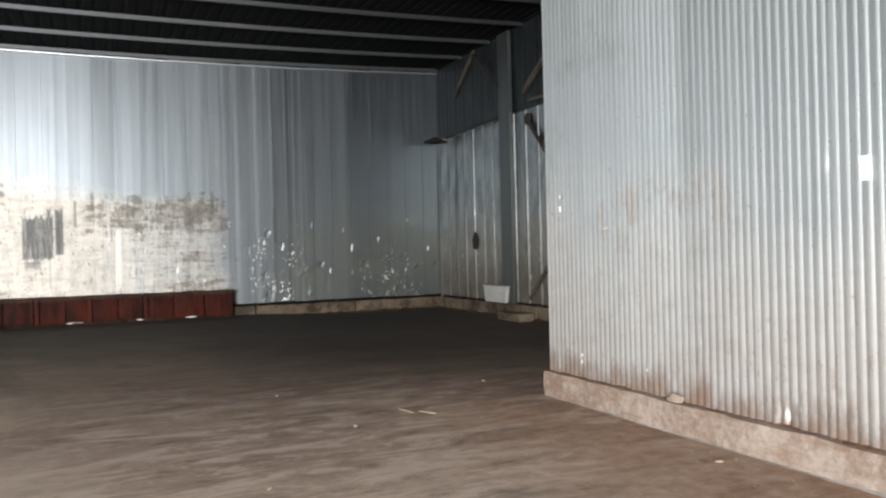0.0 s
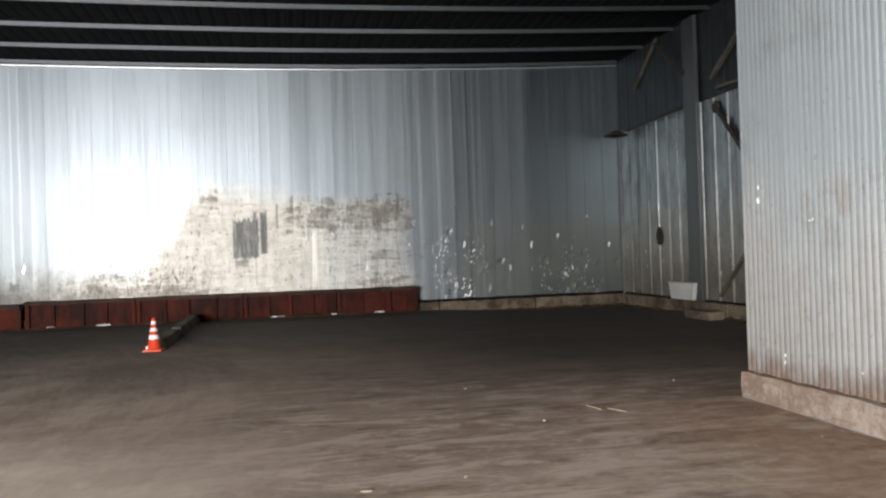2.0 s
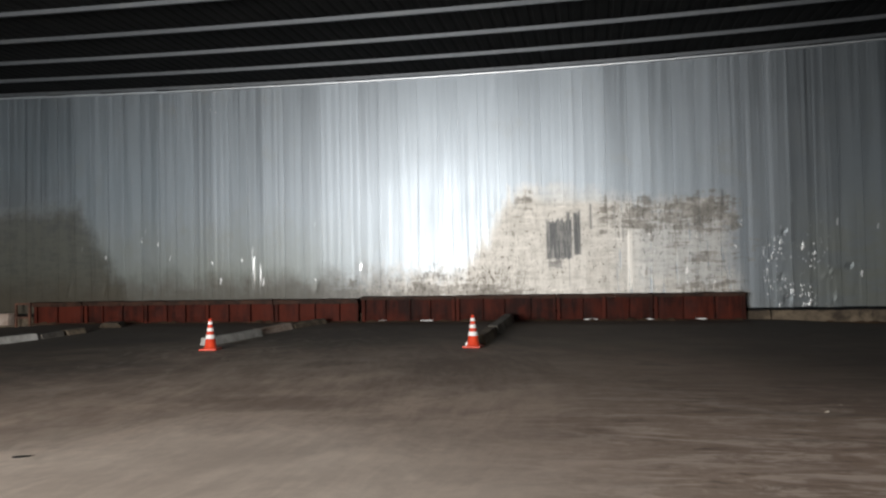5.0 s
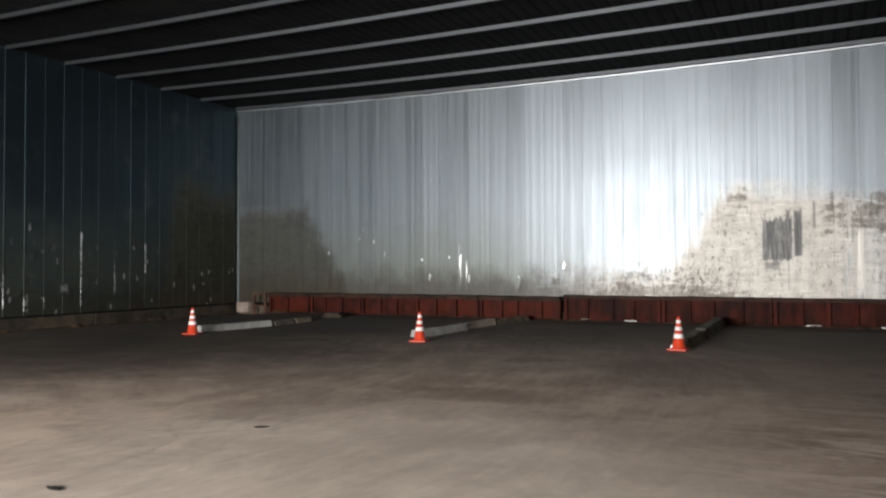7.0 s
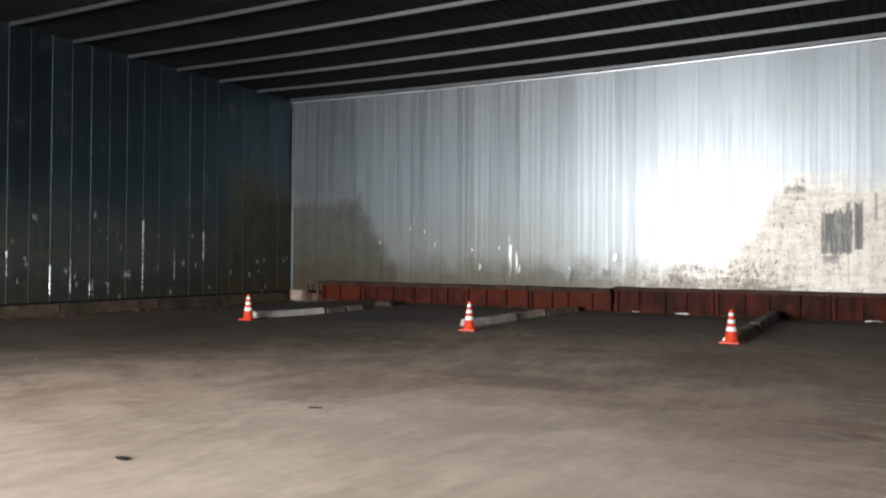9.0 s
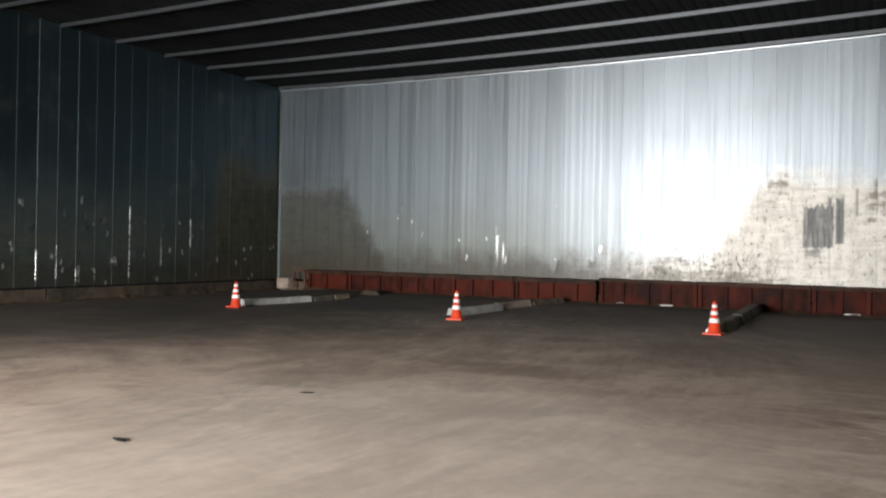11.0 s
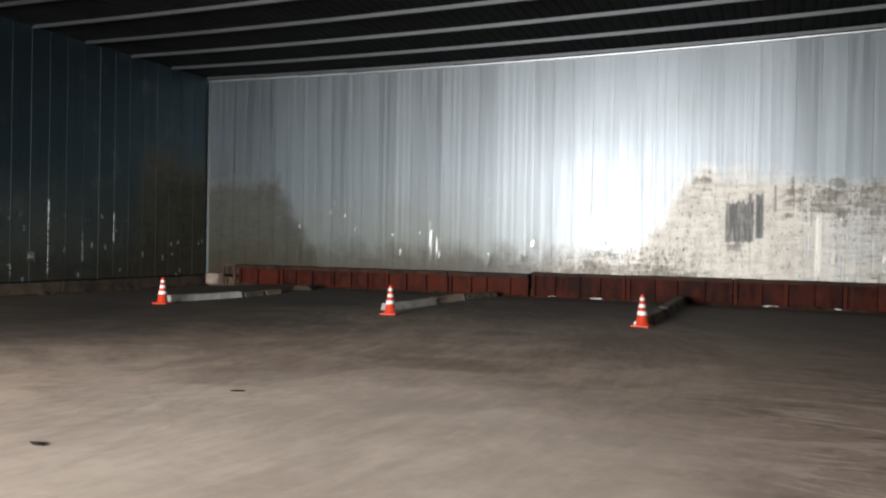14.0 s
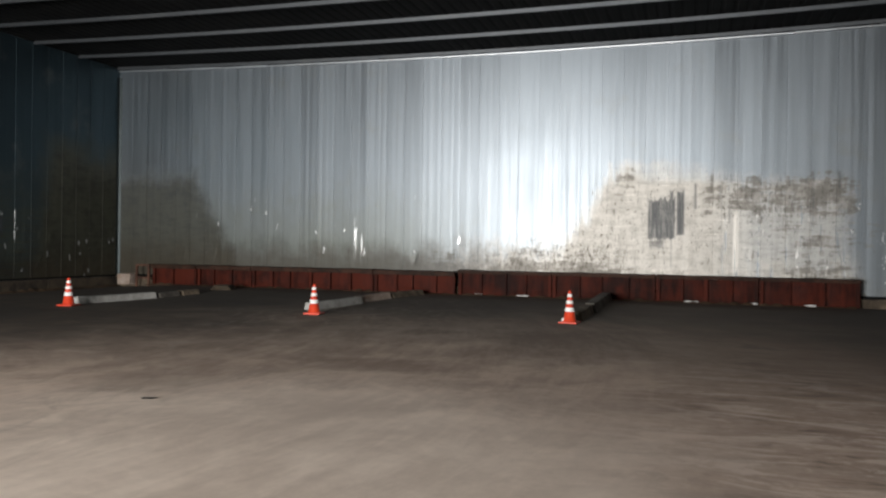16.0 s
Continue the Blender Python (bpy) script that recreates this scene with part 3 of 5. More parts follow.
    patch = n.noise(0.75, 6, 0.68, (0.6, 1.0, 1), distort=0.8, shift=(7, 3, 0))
    blotch = n.math("MULTIPLY", east_soil_dim, n.step(patch, 0.48, 0.62))
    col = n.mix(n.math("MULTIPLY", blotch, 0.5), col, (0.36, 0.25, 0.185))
    col = n.mix(n.math("MULTIPLY", n.math("MULTIPLY", east_soil_dim, n.step(patch, 0.45, 0.34)), 0.6), col, (0.10, 0.078, 0.064))
    graze = n.noise(1.0, 7, 0.8, (1.1, 4.6, 1), distort=0.8, shift=(3, 6, 0))
    graze = n.math("MULTIPLY", n.step(graze, 0.50, 0.62), n.math("MULTIPLY", n.lerp(n.step(mid, 0.40, 0.58), 0.4, 1.0), n.step(y, 14.0, 7.0)))
    col = n.mix(n.math("MULTIPLY", n.math("MULTIPLY", graze, east), 0.7), col, (0.52, 0.41, 0.34))
    # broken pale and dark scrapes side by side on the bare east floor
    worn = n.noise(1.0, 8, 0.74, (0.9, 2.7, 1), distort=0.9, shift=(9, 2, 3))
    worn = n.math("ADD", n.math("MULTIPLY", worn, 0.75), n.math("MULTIPLY", n.noise(3.0, 6, 0.75, shift=(1, 7, 2)), 0.25))
    bare = n.math("MULTIPLY", n.step(n.math("ADD", x, n.math("MULTIPLY", n.math("SUBTRACT", patch, 0.5), 3.0)), -2.2, 0.6), n.step(y, 14.5, 8.5))
    col = n.mix(n.math("MULTIPLY", n.math("MULTIPLY", n.step(worn, 0.48, 0.58), bare), 0.82), col, (0.60, 0.485, 0.41))
    col = n.mix(n.math("MULTIPLY", n.math("MULTIPLY", n.step(worn, 0.47, 0.38), bare), 0.6), col, (0.095, 0.068, 0.052))
    # pale dust in front of the bays, brightened like a pool of light
    bright_pool = n.math("SQRT", n.math("ADD", n.math("POWER", n.math("ADD", x, 3.6), 2.0), n.math("POWER", n.math("SUBTRACT", y, 5.5), 2.0)))
    bright_pool = n.step(n.math("ADD", bright_pool, n.math("MULTIPLY", n.math("SUBTRACT", trk, 0.5), 4.0)), 5.0, 1.5)
    col = n.mix(n.math("MULTIPLY", bright_pool, 0.95), col, n.mix(n.step(v, 0.36, 0.68), (0.52, 0.425, 0.35), (0.80, 0.68, 0.575)))
    # light falling off with distance is painted into the far half; red soil by the partition
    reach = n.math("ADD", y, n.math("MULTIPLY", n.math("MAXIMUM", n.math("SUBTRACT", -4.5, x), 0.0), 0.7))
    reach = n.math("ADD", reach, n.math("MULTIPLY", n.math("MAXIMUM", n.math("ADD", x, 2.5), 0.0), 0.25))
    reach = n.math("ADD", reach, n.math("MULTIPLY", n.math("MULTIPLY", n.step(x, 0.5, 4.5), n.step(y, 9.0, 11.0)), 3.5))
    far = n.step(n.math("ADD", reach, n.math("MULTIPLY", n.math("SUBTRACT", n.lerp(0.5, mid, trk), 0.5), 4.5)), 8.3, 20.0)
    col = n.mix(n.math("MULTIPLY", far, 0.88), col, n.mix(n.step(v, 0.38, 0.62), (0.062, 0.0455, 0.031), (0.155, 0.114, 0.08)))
    # wheels have crossed and turned in the west: short pale and dark strokes in two directions
    for c, d, k in ((0.82, 0.57, 1), (0.35, -0.94, 5)):
        along = n.math("ADD", n.math("MULTIPLY", x, c), n.math("MULTIPLY", y, d))
        side = n.math("ADD", n.math("MULTIPLY", x, -d), n.math("MULTIPLY", y, c))
        streaks = n.node("ShaderNodeTexNoise", Vector=n.node("ShaderNodeCombineXYZ", i0=n.math("MULTIPLY", along, 0.9), i1=n.math("MULTIPLY", side, 2.6), i2=float(k)), Scale=1.0, Detail=5.0, Roughness=0.62, Distortion=1.1)
        zone = n.math("MULTIPLY", n.step(x, -3.0, -7.0), n.step(y, 3.5, 6.5))
        col = n.mix(n.math("MULTIPLY", n.math("MULTIPLY", n.step(streaks, 0.53, 0.68), zone), 0.42), col, (0.42, 0.35, 0.285))
        col = n.mix(n.math("MULTIPLY", n.math("MULTIPLY", n.step(streaks, 0.46, 0.33), zone), 0.2), col, (0.095, 0.076, 0.058))
    # browner towards the west, with the falling light painted in as well
    west_brown_dim = n.math("MULTIPLY", n.step(n.math("ADD", x, n.math("MULTIPLY", n.math("SUBTRACT", big, 0.5), 8.0)), -7.0, -12.5), n.step(reach, 9.0, 17.0))
    col = n.mix(n.math("MULTIPLY", west_brown_dim, 0.85), col, n.mix(n.step(v, 0.38, 0.62), (0.018, 0.0115, 0.006), (0.05, 0.033, 0.018)))
    # darker strip before the north wall
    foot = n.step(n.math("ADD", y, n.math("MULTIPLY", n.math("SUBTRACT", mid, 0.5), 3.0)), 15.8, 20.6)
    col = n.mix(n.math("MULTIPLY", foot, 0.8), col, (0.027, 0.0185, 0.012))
    # shade beyond the partition's end, painted into the floor colour
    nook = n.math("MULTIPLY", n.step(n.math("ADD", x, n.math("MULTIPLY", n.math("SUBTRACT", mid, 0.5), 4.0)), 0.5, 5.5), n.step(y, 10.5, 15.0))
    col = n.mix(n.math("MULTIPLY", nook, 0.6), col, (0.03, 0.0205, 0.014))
    soil = n.math("MULTIPLY", n.math("MULTIPLY", n.step(x, 2.4, 4.6), n.step(y, 10.5, 7.0)), n.lerp(n.step(mid, 0.38, 0.58), 0.35, 1.0))
    col = n.mix(n.math("MULTIPLY", soil, 0.75), col, n.mix(n.step(spot, 0.4, 0.62), (0.27, 0.14, 0.08), (0.38, 0.235, 0.15)))
    wave = n.math("MULTIPLY", n.math("SUBTRACT", mid, 0.5), 0.5)
    for cx, cy, r0, w in TYRE_ARCS:
        away = n.math("SQRT", n.math("ADD", n.math("POWER", n.math("SUBTRACT", x, cx), 2.0), n.math("POWER", n.math("SUBTRACT", y, cy), 2.0)))
        off = n.math("ABSOLUTE", n.math("ADD", n.math("SUBTRACT", away, r0), wave))
        arc = n.math("MULTIPLY", n.step(off, w, w * 0.3), n.step(swirl, 0.4, 0.58))
        col = n.mix(n.math("MULTIPLY", n.math("MULTIPLY", arc, n.step(x, -0.5, -2.5)), 0.12), col, (0.15, 0.115, 0.09))
    for a, b, w, west in TYRE_LINES:
        off = n.math("ABSOLUTE", n.math("ADD", n.math("SUBTRACT", y, n.math("MULTIPLY_ADD", x, b, a)), wave))
        line = n.math("MULTIPLY", n.step(off, w, w * 0.4), n.step(x, west, west + 3.0))
        col = n.mix(n.math("MULTIPLY", n.math("MULTIPLY", line, n.step(trk, 0.42, 0.58)), 0.4), col, (0.075, 0.056, 0.044))
    n.bump(n.math("ADD", n.math("MULTIPLY", trk, 1.0), n.math("MULTIPLY", grit, 0.25)), 0.35, 0.02)
    return n.done(col, n.lerp(mid, 0.68, 0.9), 0.0)


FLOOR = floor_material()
YARD = plain("yard_gravel", (0.16, 0.15, 0.13), (0.26, 0.24, 0.21), 0.9, 2.0)
DULL = plain("plain_sheet", (0.10, 0.105, 0.11), (0.16, 0.165, 0.17), 0.55, 3.0, bump=0.1)


# ---- mesh helpers ----
def solid(bm):
    bmesh.ops.recalc_face_normals(bm, faces=bm.faces)
    return bm


def mesh_of(bm, name, material, smooth=False):
    me = bpy.data.meshes.new(name)
    bm.to_mesh(me)
    bm.free()
    me.materials.append(material)
    for p in me.polygons:
        p.use_smooth = smooth
    return me


def part(name, bm, material, parent=None, label="", m=None, smooth=False):
    ob = new(name, mesh_of(bm, name, material, smooth))
    if parent:
        ob.parent = parent
    if m is not None:
        ob.matrix_basis = m
    if label:
        tagged(ob, label)
    return ob


def share(name, me, parent, m):
    ob = new(name, me)
    ob.parent, ob.matrix_basis = parent, m
    return ob


def box(x0, x1, y0, y1, z0, z1, bevel=0.0, bm=None):
    bm = bm or bmesh.new()
    r = bmesh.ops.create_cube(bm, size=1)
    for v in r["verts"]:
        v.co = Vector((x0 + (v.co.x + 0.5) * (x1 - x0), y0 + (v.co.y + 0.5) * (y1 - y0), z0 + (v.co.z + 0.5) * (z1 - z0)))
    if bevel:
        edges = list({e for v in r["verts"] for e in v.link_edges})
        bmesh.ops.bevel(bm, geom=edges, offset=bevel, segments=2, affect="EDGES", profile=0.6)
    return bm


def worn_box(lx, ly, lz, cell, rough, bevel=0.015, seed=0):
    """A concrete or stone block, base on z = 0, with broken edges."""
    bm = bmesh.new()
    nx, ny, nz = (max(1, round(v / cell)) for v in (lx, ly, lz))
    bmesh.ops.create_cube(bm, size=1)
    for axis, k, span in ((0, nx, lx), (1, ny, ly), (2, nz, lz)):
        for i in range(1, k):
            co, no = [0, 0, 0], [0, 0, 0]
            co[axis], no[axis] = i / k - 0.5, 1
            bmesh.ops.bisect_plane(bm, geom=bm.verts[:] + bm.edges[:] + bm.faces[:], plane_co=co, plane_no=no)
    for v in bm.verts:
        at_edge = sum(abs(abs(c) - 0.5) < 1e-4 for c in v.co)
        co = Vector((v.co.x * lx, v.co.y * ly, (v.co.z + 0.5) * lz))
        w = noise.noise_vector(co * 3.1 + Vector((seed, seed * 2.3, 0)))
        pull = rough * (1 + 0.8 * (at_edge - 1))
        keep = co.z < 1e-4
        inward = Vector((-co.x, -co.y, lz / 2 - co.z)).normalized() * bevel * max(0, at_edge - 1)
        co = co + w * pull + inward
        if keep:
            co.z = 0.0
        v.co = co
    return bm


def ring_tube(profile, seg=24):
    """A body of revolution from (radius, height) pairs."""
    bm = bmesh.new()
    rings = []
    for r, z in profile:
        rings.append([bm.verts.new((r * math.cos(2 * math.pi * i / seg), r * math.sin(2 * math.pi * i / seg), z)) for i in range(seg)])
    for a, b in zip(rings, rings[1:]):
        for i in range(seg):
            bm.faces.new((a[i], a[(i + 1) % seg], b[(i + 1) % seg], b[i]))
    return solid(bm)


def strut(a, b, w, d, flange=True):
    """A rolled angle section from a to b, in world places, legs w and d."""
    a, b = Vector(a), Vector(b)
    t = 0.02
    ln = (b - a).length
    bm = box(-w / 2, w / 2, -t / 2, t / 2, 0, ln, 0.003)
    if flange:
        box(-w / 2, -w / 2 + t, t / 2, d, 0, ln, 0.003, bm)
    turn = (b - a).to_track_quat("Z", "Y").to_matrix().to_4x4()
    bm.transform(Matrix.Translation(a) @ turn)
    return bm


def structure(name, label):
    return tagged(new(name), label, name.split("_")[0], kind="structure")


# ---- floor, yard, roof ----
def smooth01(v, lo, hi):
    s = min(1, max(0, (v - lo) / (hi - lo)))
    return s * s * (3 - 2 * s)


def floor_height(x, y):
    """Swept-up dirt lifts the floor a little along the red barrier."""
    return 0.12 * smooth01(y, 17.5, 22.5) * (1 - smooth01(x, 4.0, 7.0)) * smooth01(x, -19.5, -16.5)


bm = bmesh.new()
bmesh.ops.create_grid(bm, x_segments=130, y_segments=130, size=0.5)
for v in bm.verts:
    x, y = ROOM_W + (v.co.x + 0.5) * (ROOM_E - ROOM_W), ROOM_S + (v.co.y + 0.5) * (ROOM_N - ROOM_S)
    v.co = Vector((x, y, floor_height(x, y) + 0.006 * noise.noise(Vector((x * 0.5, y * 0.5, 0))) - 0.004))
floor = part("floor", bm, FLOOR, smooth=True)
tagged(floor, "brown-grey packed floor with dust and dark tyre tracks", "floor", kind="structure")
bm = box(-400, 400, -400, ROOM_S - 0.3, -0.6, -0.02)
tagged(part("ground", bm, YARD), "gravel yard outside the open gate", "ground", kind="structure")

def sag(x):
    """The roof line hangs lowest in the middle."""
    return (0.0010 if x < -2.5 else 0.0019) * (x + 2.5) ** 2


bm = bmesh.new()
pitch, xs = 0.3, ROOM_W - 0.2
prof = []
while xs < ROOM_E + 0.2:
    prof += [(xs, 0.0), (xs + 0.17, 0.0), (xs + 0.2, 0.018), (xs + 0.27, 0.018)]
    xs += pitch
rows = [[bm.verts.new((x, y, 7.475 + h + sag(x))) for x, h in prof] for y in (ROOM_S - 0.3, ROOM_N + 0.3)]
for i in range(len(prof) - 1):
    bm.faces.new((rows[0][i], rows[0][i + 1], rows[1][i + 1], rows[1][i]))
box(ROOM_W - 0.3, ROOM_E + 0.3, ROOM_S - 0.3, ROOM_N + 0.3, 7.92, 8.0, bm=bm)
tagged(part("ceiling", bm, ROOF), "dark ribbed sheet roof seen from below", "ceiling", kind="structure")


PURLIN_Y = [22.95] + [21.16 - 1.81 * i for i in range(16)]
def long_strip(y0, y1, z0, z1, k=24):
    """A flat bar from wall to wall that follows the sag."""
    bm = bmesh.new()
    loops = []
    for i in range(k + 1):
        x = ROOM_W + 0.02 + (ROOM_E - ROOM_W - 0.04) * i / k
        loops.append([bm.verts.new((x, y, z + sag(x))) for y, z in ((y0, z0), (y1, z0), (y1, z1), (y0, z1))])
    for a, b in zip(loops, loops[1:]):
        for i in range(4):
            bm.faces.new((a[i], a[(i + 1) % 4], b[(i + 1) % 4], b[i]))
    bm.faces.new(loops[0]), bm.faces.new(loops[-1])
    return solid(bm)


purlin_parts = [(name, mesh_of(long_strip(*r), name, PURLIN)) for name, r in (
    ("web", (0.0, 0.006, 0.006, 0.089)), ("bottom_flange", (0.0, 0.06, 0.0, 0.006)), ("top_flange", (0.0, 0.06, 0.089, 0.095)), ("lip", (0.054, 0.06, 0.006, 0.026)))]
for y in PURLIN_Y:
    ob = new("purlin")
    ob.matrix_basis = pose(0, y, 7.345 if y < 22 else 7.36)
    tagged(ob, "long grey steel purlin under the dark roof", "beam", "purlins under the roof")
    for name, me in purlin_parts:
        share(name, me, ob, Matrix())


# ---- walls ----
def wall_core(name, label, boxes):
    ob = structure(name, label)
    bm = bmesh.new()
    for b in boxes:
        box(*b, bm=bm)
    part("backing", bm, DULL, ob)
    return ob


def sheet_mesh(name, width, z0, z1, profile, material, dents=(), tilt=0.0, cell=0.22, smooth=False):
    """A profiled sheet: across is x, out of the wall is -y, up is z. dents: (x, z, radius, depth)."""
    zs = [z0]
    while zs[-1] < min(z1, 3.9) - cell and dents:
        zs.append(zs[-1] + cell)
    zs += [z1]
    cols = []
    for (xa, ha), (xb, hb) in zip(profile, profile[1:]):
        k = max(1, round((xb - xa) / 0.1)) if dents else 1
        cols += [(xa + (xb - xa) * i / k, ha + (hb - ha) * i / k) for i in range(k)]
    cols.append(profile[-1])
    bm = bmesh.new()
    grid = []
    for z in zs:
        row = []
        for x, h in cols:
            out = h + tilt * (x - width / 2)
            for dx, dz, r, depth in dents:
                q = ((x - dx) ** 2 + (z - dz) ** 2) / (r * r)
                if q < 4:
                    out += depth * math.exp(-q)
            row.append(bm.verts.new((x, -out, z)))
        grid.append(row)
    for a, b in zip(grid, grid[1:]):
        for i in range(len(cols) - 1):
            bm.faces.new((a[i], a[i + 1], b[i + 1], b[i]))
    return mesh_of(bm, name, material, smooth)


def rib_profile(w, rng):
    """Rounded ribs: one broad, one slighter beside it."""
    p = []
    for i in range(17):
        u = i / 16
        p.append((u * w, 0.02 * math.exp(-((u - 0.16) / 0.1) ** 2) + rng.uniform(0.004, 0.01) * math.exp(-((u - 0.62) / 0.09) ** 2)))
    p[0], p[-1] = (0.0, 0.0), (w, 0.0)
    return p


def steep_profile(w, rng):
    """A tall rib with steep sides, and a slight swage in the pan beside it."""
    run = rng.uniform(0.03, 0.042)
    swage = rng.uniform(0.003, 0.007)
    return [(0.0, 0.0), (0.05, 0.0), (0.05 + run, 0.03), (0.13, 0.032), (0.13 + run, 0.0), (0.34, 0.0), (0.36, swage), (0.39, swage), (0.41, 0.0), (w, 0.0)]


def pan_profile(w, rib, depth, rng, swages=1, facet=0.003):
    """Flat pan with one raised rib at its edge; the facets between are not quite level."""
    side = rib * (0.25 if depth > 0 else 0.08)
    p = [(0.0, 0.0), (side, depth), (rib - side, depth), (rib, 0.0)]
    for i in range(swages):
        c = rib + (w - rib) * (i + rng.uniform(0.7, 1.3)) / (swages + 1)
        p.append((c, rng.uniform(-1, 1) * facet))
    return p + [(w, 0.0)]


WALL_T = 0.25
rng = random.Random(4)
wall_north = wall_core("wall_north", "tall galvanised sheet wall, dust-stained below", [(ROOM_W - WALL_T, ROOM_E + WALL_T, ROOM_N + 0.03, ROOM_N + WALL_T, 0, 7.9)])
wall_west = wall_core("wall_west", "dark galvanised sheet wall with dented foot", [(ROOM_W - WALL_T, ROOM_W - 0.03, ROOM_S - 0.25, ROOM_N + 0.02, 0, 7.9)])
wall_east = wall_core("wall_east", "ribbed galvanised sheet wall with steel bracing", [(ROOM_E + 0.05, ROOM_E + WALL_T, ROOM_S - 0.25, ROOM_N + 0.02, 0, 7.9)])
wall_south = wall_core("wall_south", "plain sheet wall with the open gate", [
    (ROOM_W, GATE_X0, ROOM_S - 0.25, ROOM_S, 0, 7.9), (GATE_X1, ROOM_E, ROOM_S - 0.25, ROOM_S, 0, 7.9), (GATE_X0, GATE_X1, ROOM_S - 0.25, ROOM_S, GATE_H, 7.9)])

KERB_H = 0.36
PAN = 0.605
def north_tilt(x, rng):
    """How far a pan is turned: a stretch of loose sheets, and older sheets from the middle eastwards that lean away."""
    if x > -0.4:
        return rng.uniform(-0.005, 0.0045)
    if -11.5 < x < -6.8:
        return rng.uniform(-0.008, 0.008)
    return rng.uniform(-0.006, 0.006)


# north wall: pans between the corners
count = round((ROOM_E - ROOM_W) / PAN)
wide = (ROOM_E - ROOM_W) / count
for i in range(count):
    x = ROOM_W + i * wide
    dents = []
    if x > 3.7:
        for k in range(rng.choice((1, 3, 5, 7) if 4.0 < x < 6.0 or 7.6 < x < 9.4 else (0, 1, 2))):
            dents.append((rng.uniform(0.1, wide - 0.05), rng.uniform(0.45, 1.9 if rng.random() < 0.8 else 3.0), rng.uniform(0.05, 0.11), rng.uniform(-0.03, 0.03)))
    elif rng.random() < 0.5:
        dents.append((rng.uniform(0.1, wide - 0.1), rng.uniform(0.8, 2.0), rng.uniform(0.05, 0.09), rng.uniform(-0.02, 0.02)))
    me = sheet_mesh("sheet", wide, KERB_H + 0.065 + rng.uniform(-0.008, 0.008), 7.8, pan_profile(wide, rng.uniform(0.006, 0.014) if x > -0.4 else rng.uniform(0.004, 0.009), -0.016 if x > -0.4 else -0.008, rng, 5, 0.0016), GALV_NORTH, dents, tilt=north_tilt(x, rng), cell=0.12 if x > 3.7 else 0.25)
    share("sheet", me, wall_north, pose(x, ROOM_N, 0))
# dark strips added above the kerbs, standing for the shadow gap
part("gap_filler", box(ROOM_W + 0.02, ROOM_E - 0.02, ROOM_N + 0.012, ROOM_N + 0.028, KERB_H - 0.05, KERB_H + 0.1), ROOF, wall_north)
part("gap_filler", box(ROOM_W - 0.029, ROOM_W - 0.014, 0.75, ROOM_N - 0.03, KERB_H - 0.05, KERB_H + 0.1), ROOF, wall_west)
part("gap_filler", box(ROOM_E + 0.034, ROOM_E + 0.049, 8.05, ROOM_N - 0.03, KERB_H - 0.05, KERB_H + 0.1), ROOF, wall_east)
# west wall: pans with a rib every 0.6 m, the last one cut to fit
y = 0.735
while y < ROOM_N - 0.05:
    wide = min(0.6, ROOM_N - y)
    dents = [(rng.uniform(0.1, wide), rng.uniform(0.4, 2.6), rng.uniform(0.05, 0.11), rng.uniform(-0.03, 0.03)) for _ in range(rng.choice((1, 2, 3, 4)) if y < 19.5 else 1)]
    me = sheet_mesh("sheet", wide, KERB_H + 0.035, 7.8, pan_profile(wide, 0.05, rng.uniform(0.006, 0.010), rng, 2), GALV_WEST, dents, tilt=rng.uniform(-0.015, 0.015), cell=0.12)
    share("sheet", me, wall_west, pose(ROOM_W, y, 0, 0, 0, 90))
    y += wide
# east wall: ribbed lower tier, smoother upper tier whose dimness is in its colour
count = round((ROOM_N - 8.0) / 0.604)
wide = (ROOM_N - 8.0) / count
for i in range(count):
    y = ROOM_N - i * wide
    dents = [(rng.uniform(0.1, wide), rng.uniform(0.5, 2.6), rng.uniform(0.06, 0.12), rng.uniform(-0.03, 0.03)) for _ in range(rng.choice((0, 1, 2)))]
    me = sheet_mesh("sheet", wide, KERB_H + 0.035, 5.46, steep_profile(wide, rng), GALV_EAST, dents, tilt=rng.uniform(-0.02, 0.02), cell=0.2)
    share("sheet", me, wall_east, pose(ROOM_E, y, 0, 0, 0, -90))
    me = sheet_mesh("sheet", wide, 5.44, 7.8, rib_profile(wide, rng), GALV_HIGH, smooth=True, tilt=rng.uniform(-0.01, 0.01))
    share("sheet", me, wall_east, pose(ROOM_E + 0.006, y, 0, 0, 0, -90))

# trim at the top of the north wall: short lapped lengths of folded angle
x = ROOM_W + 0.02
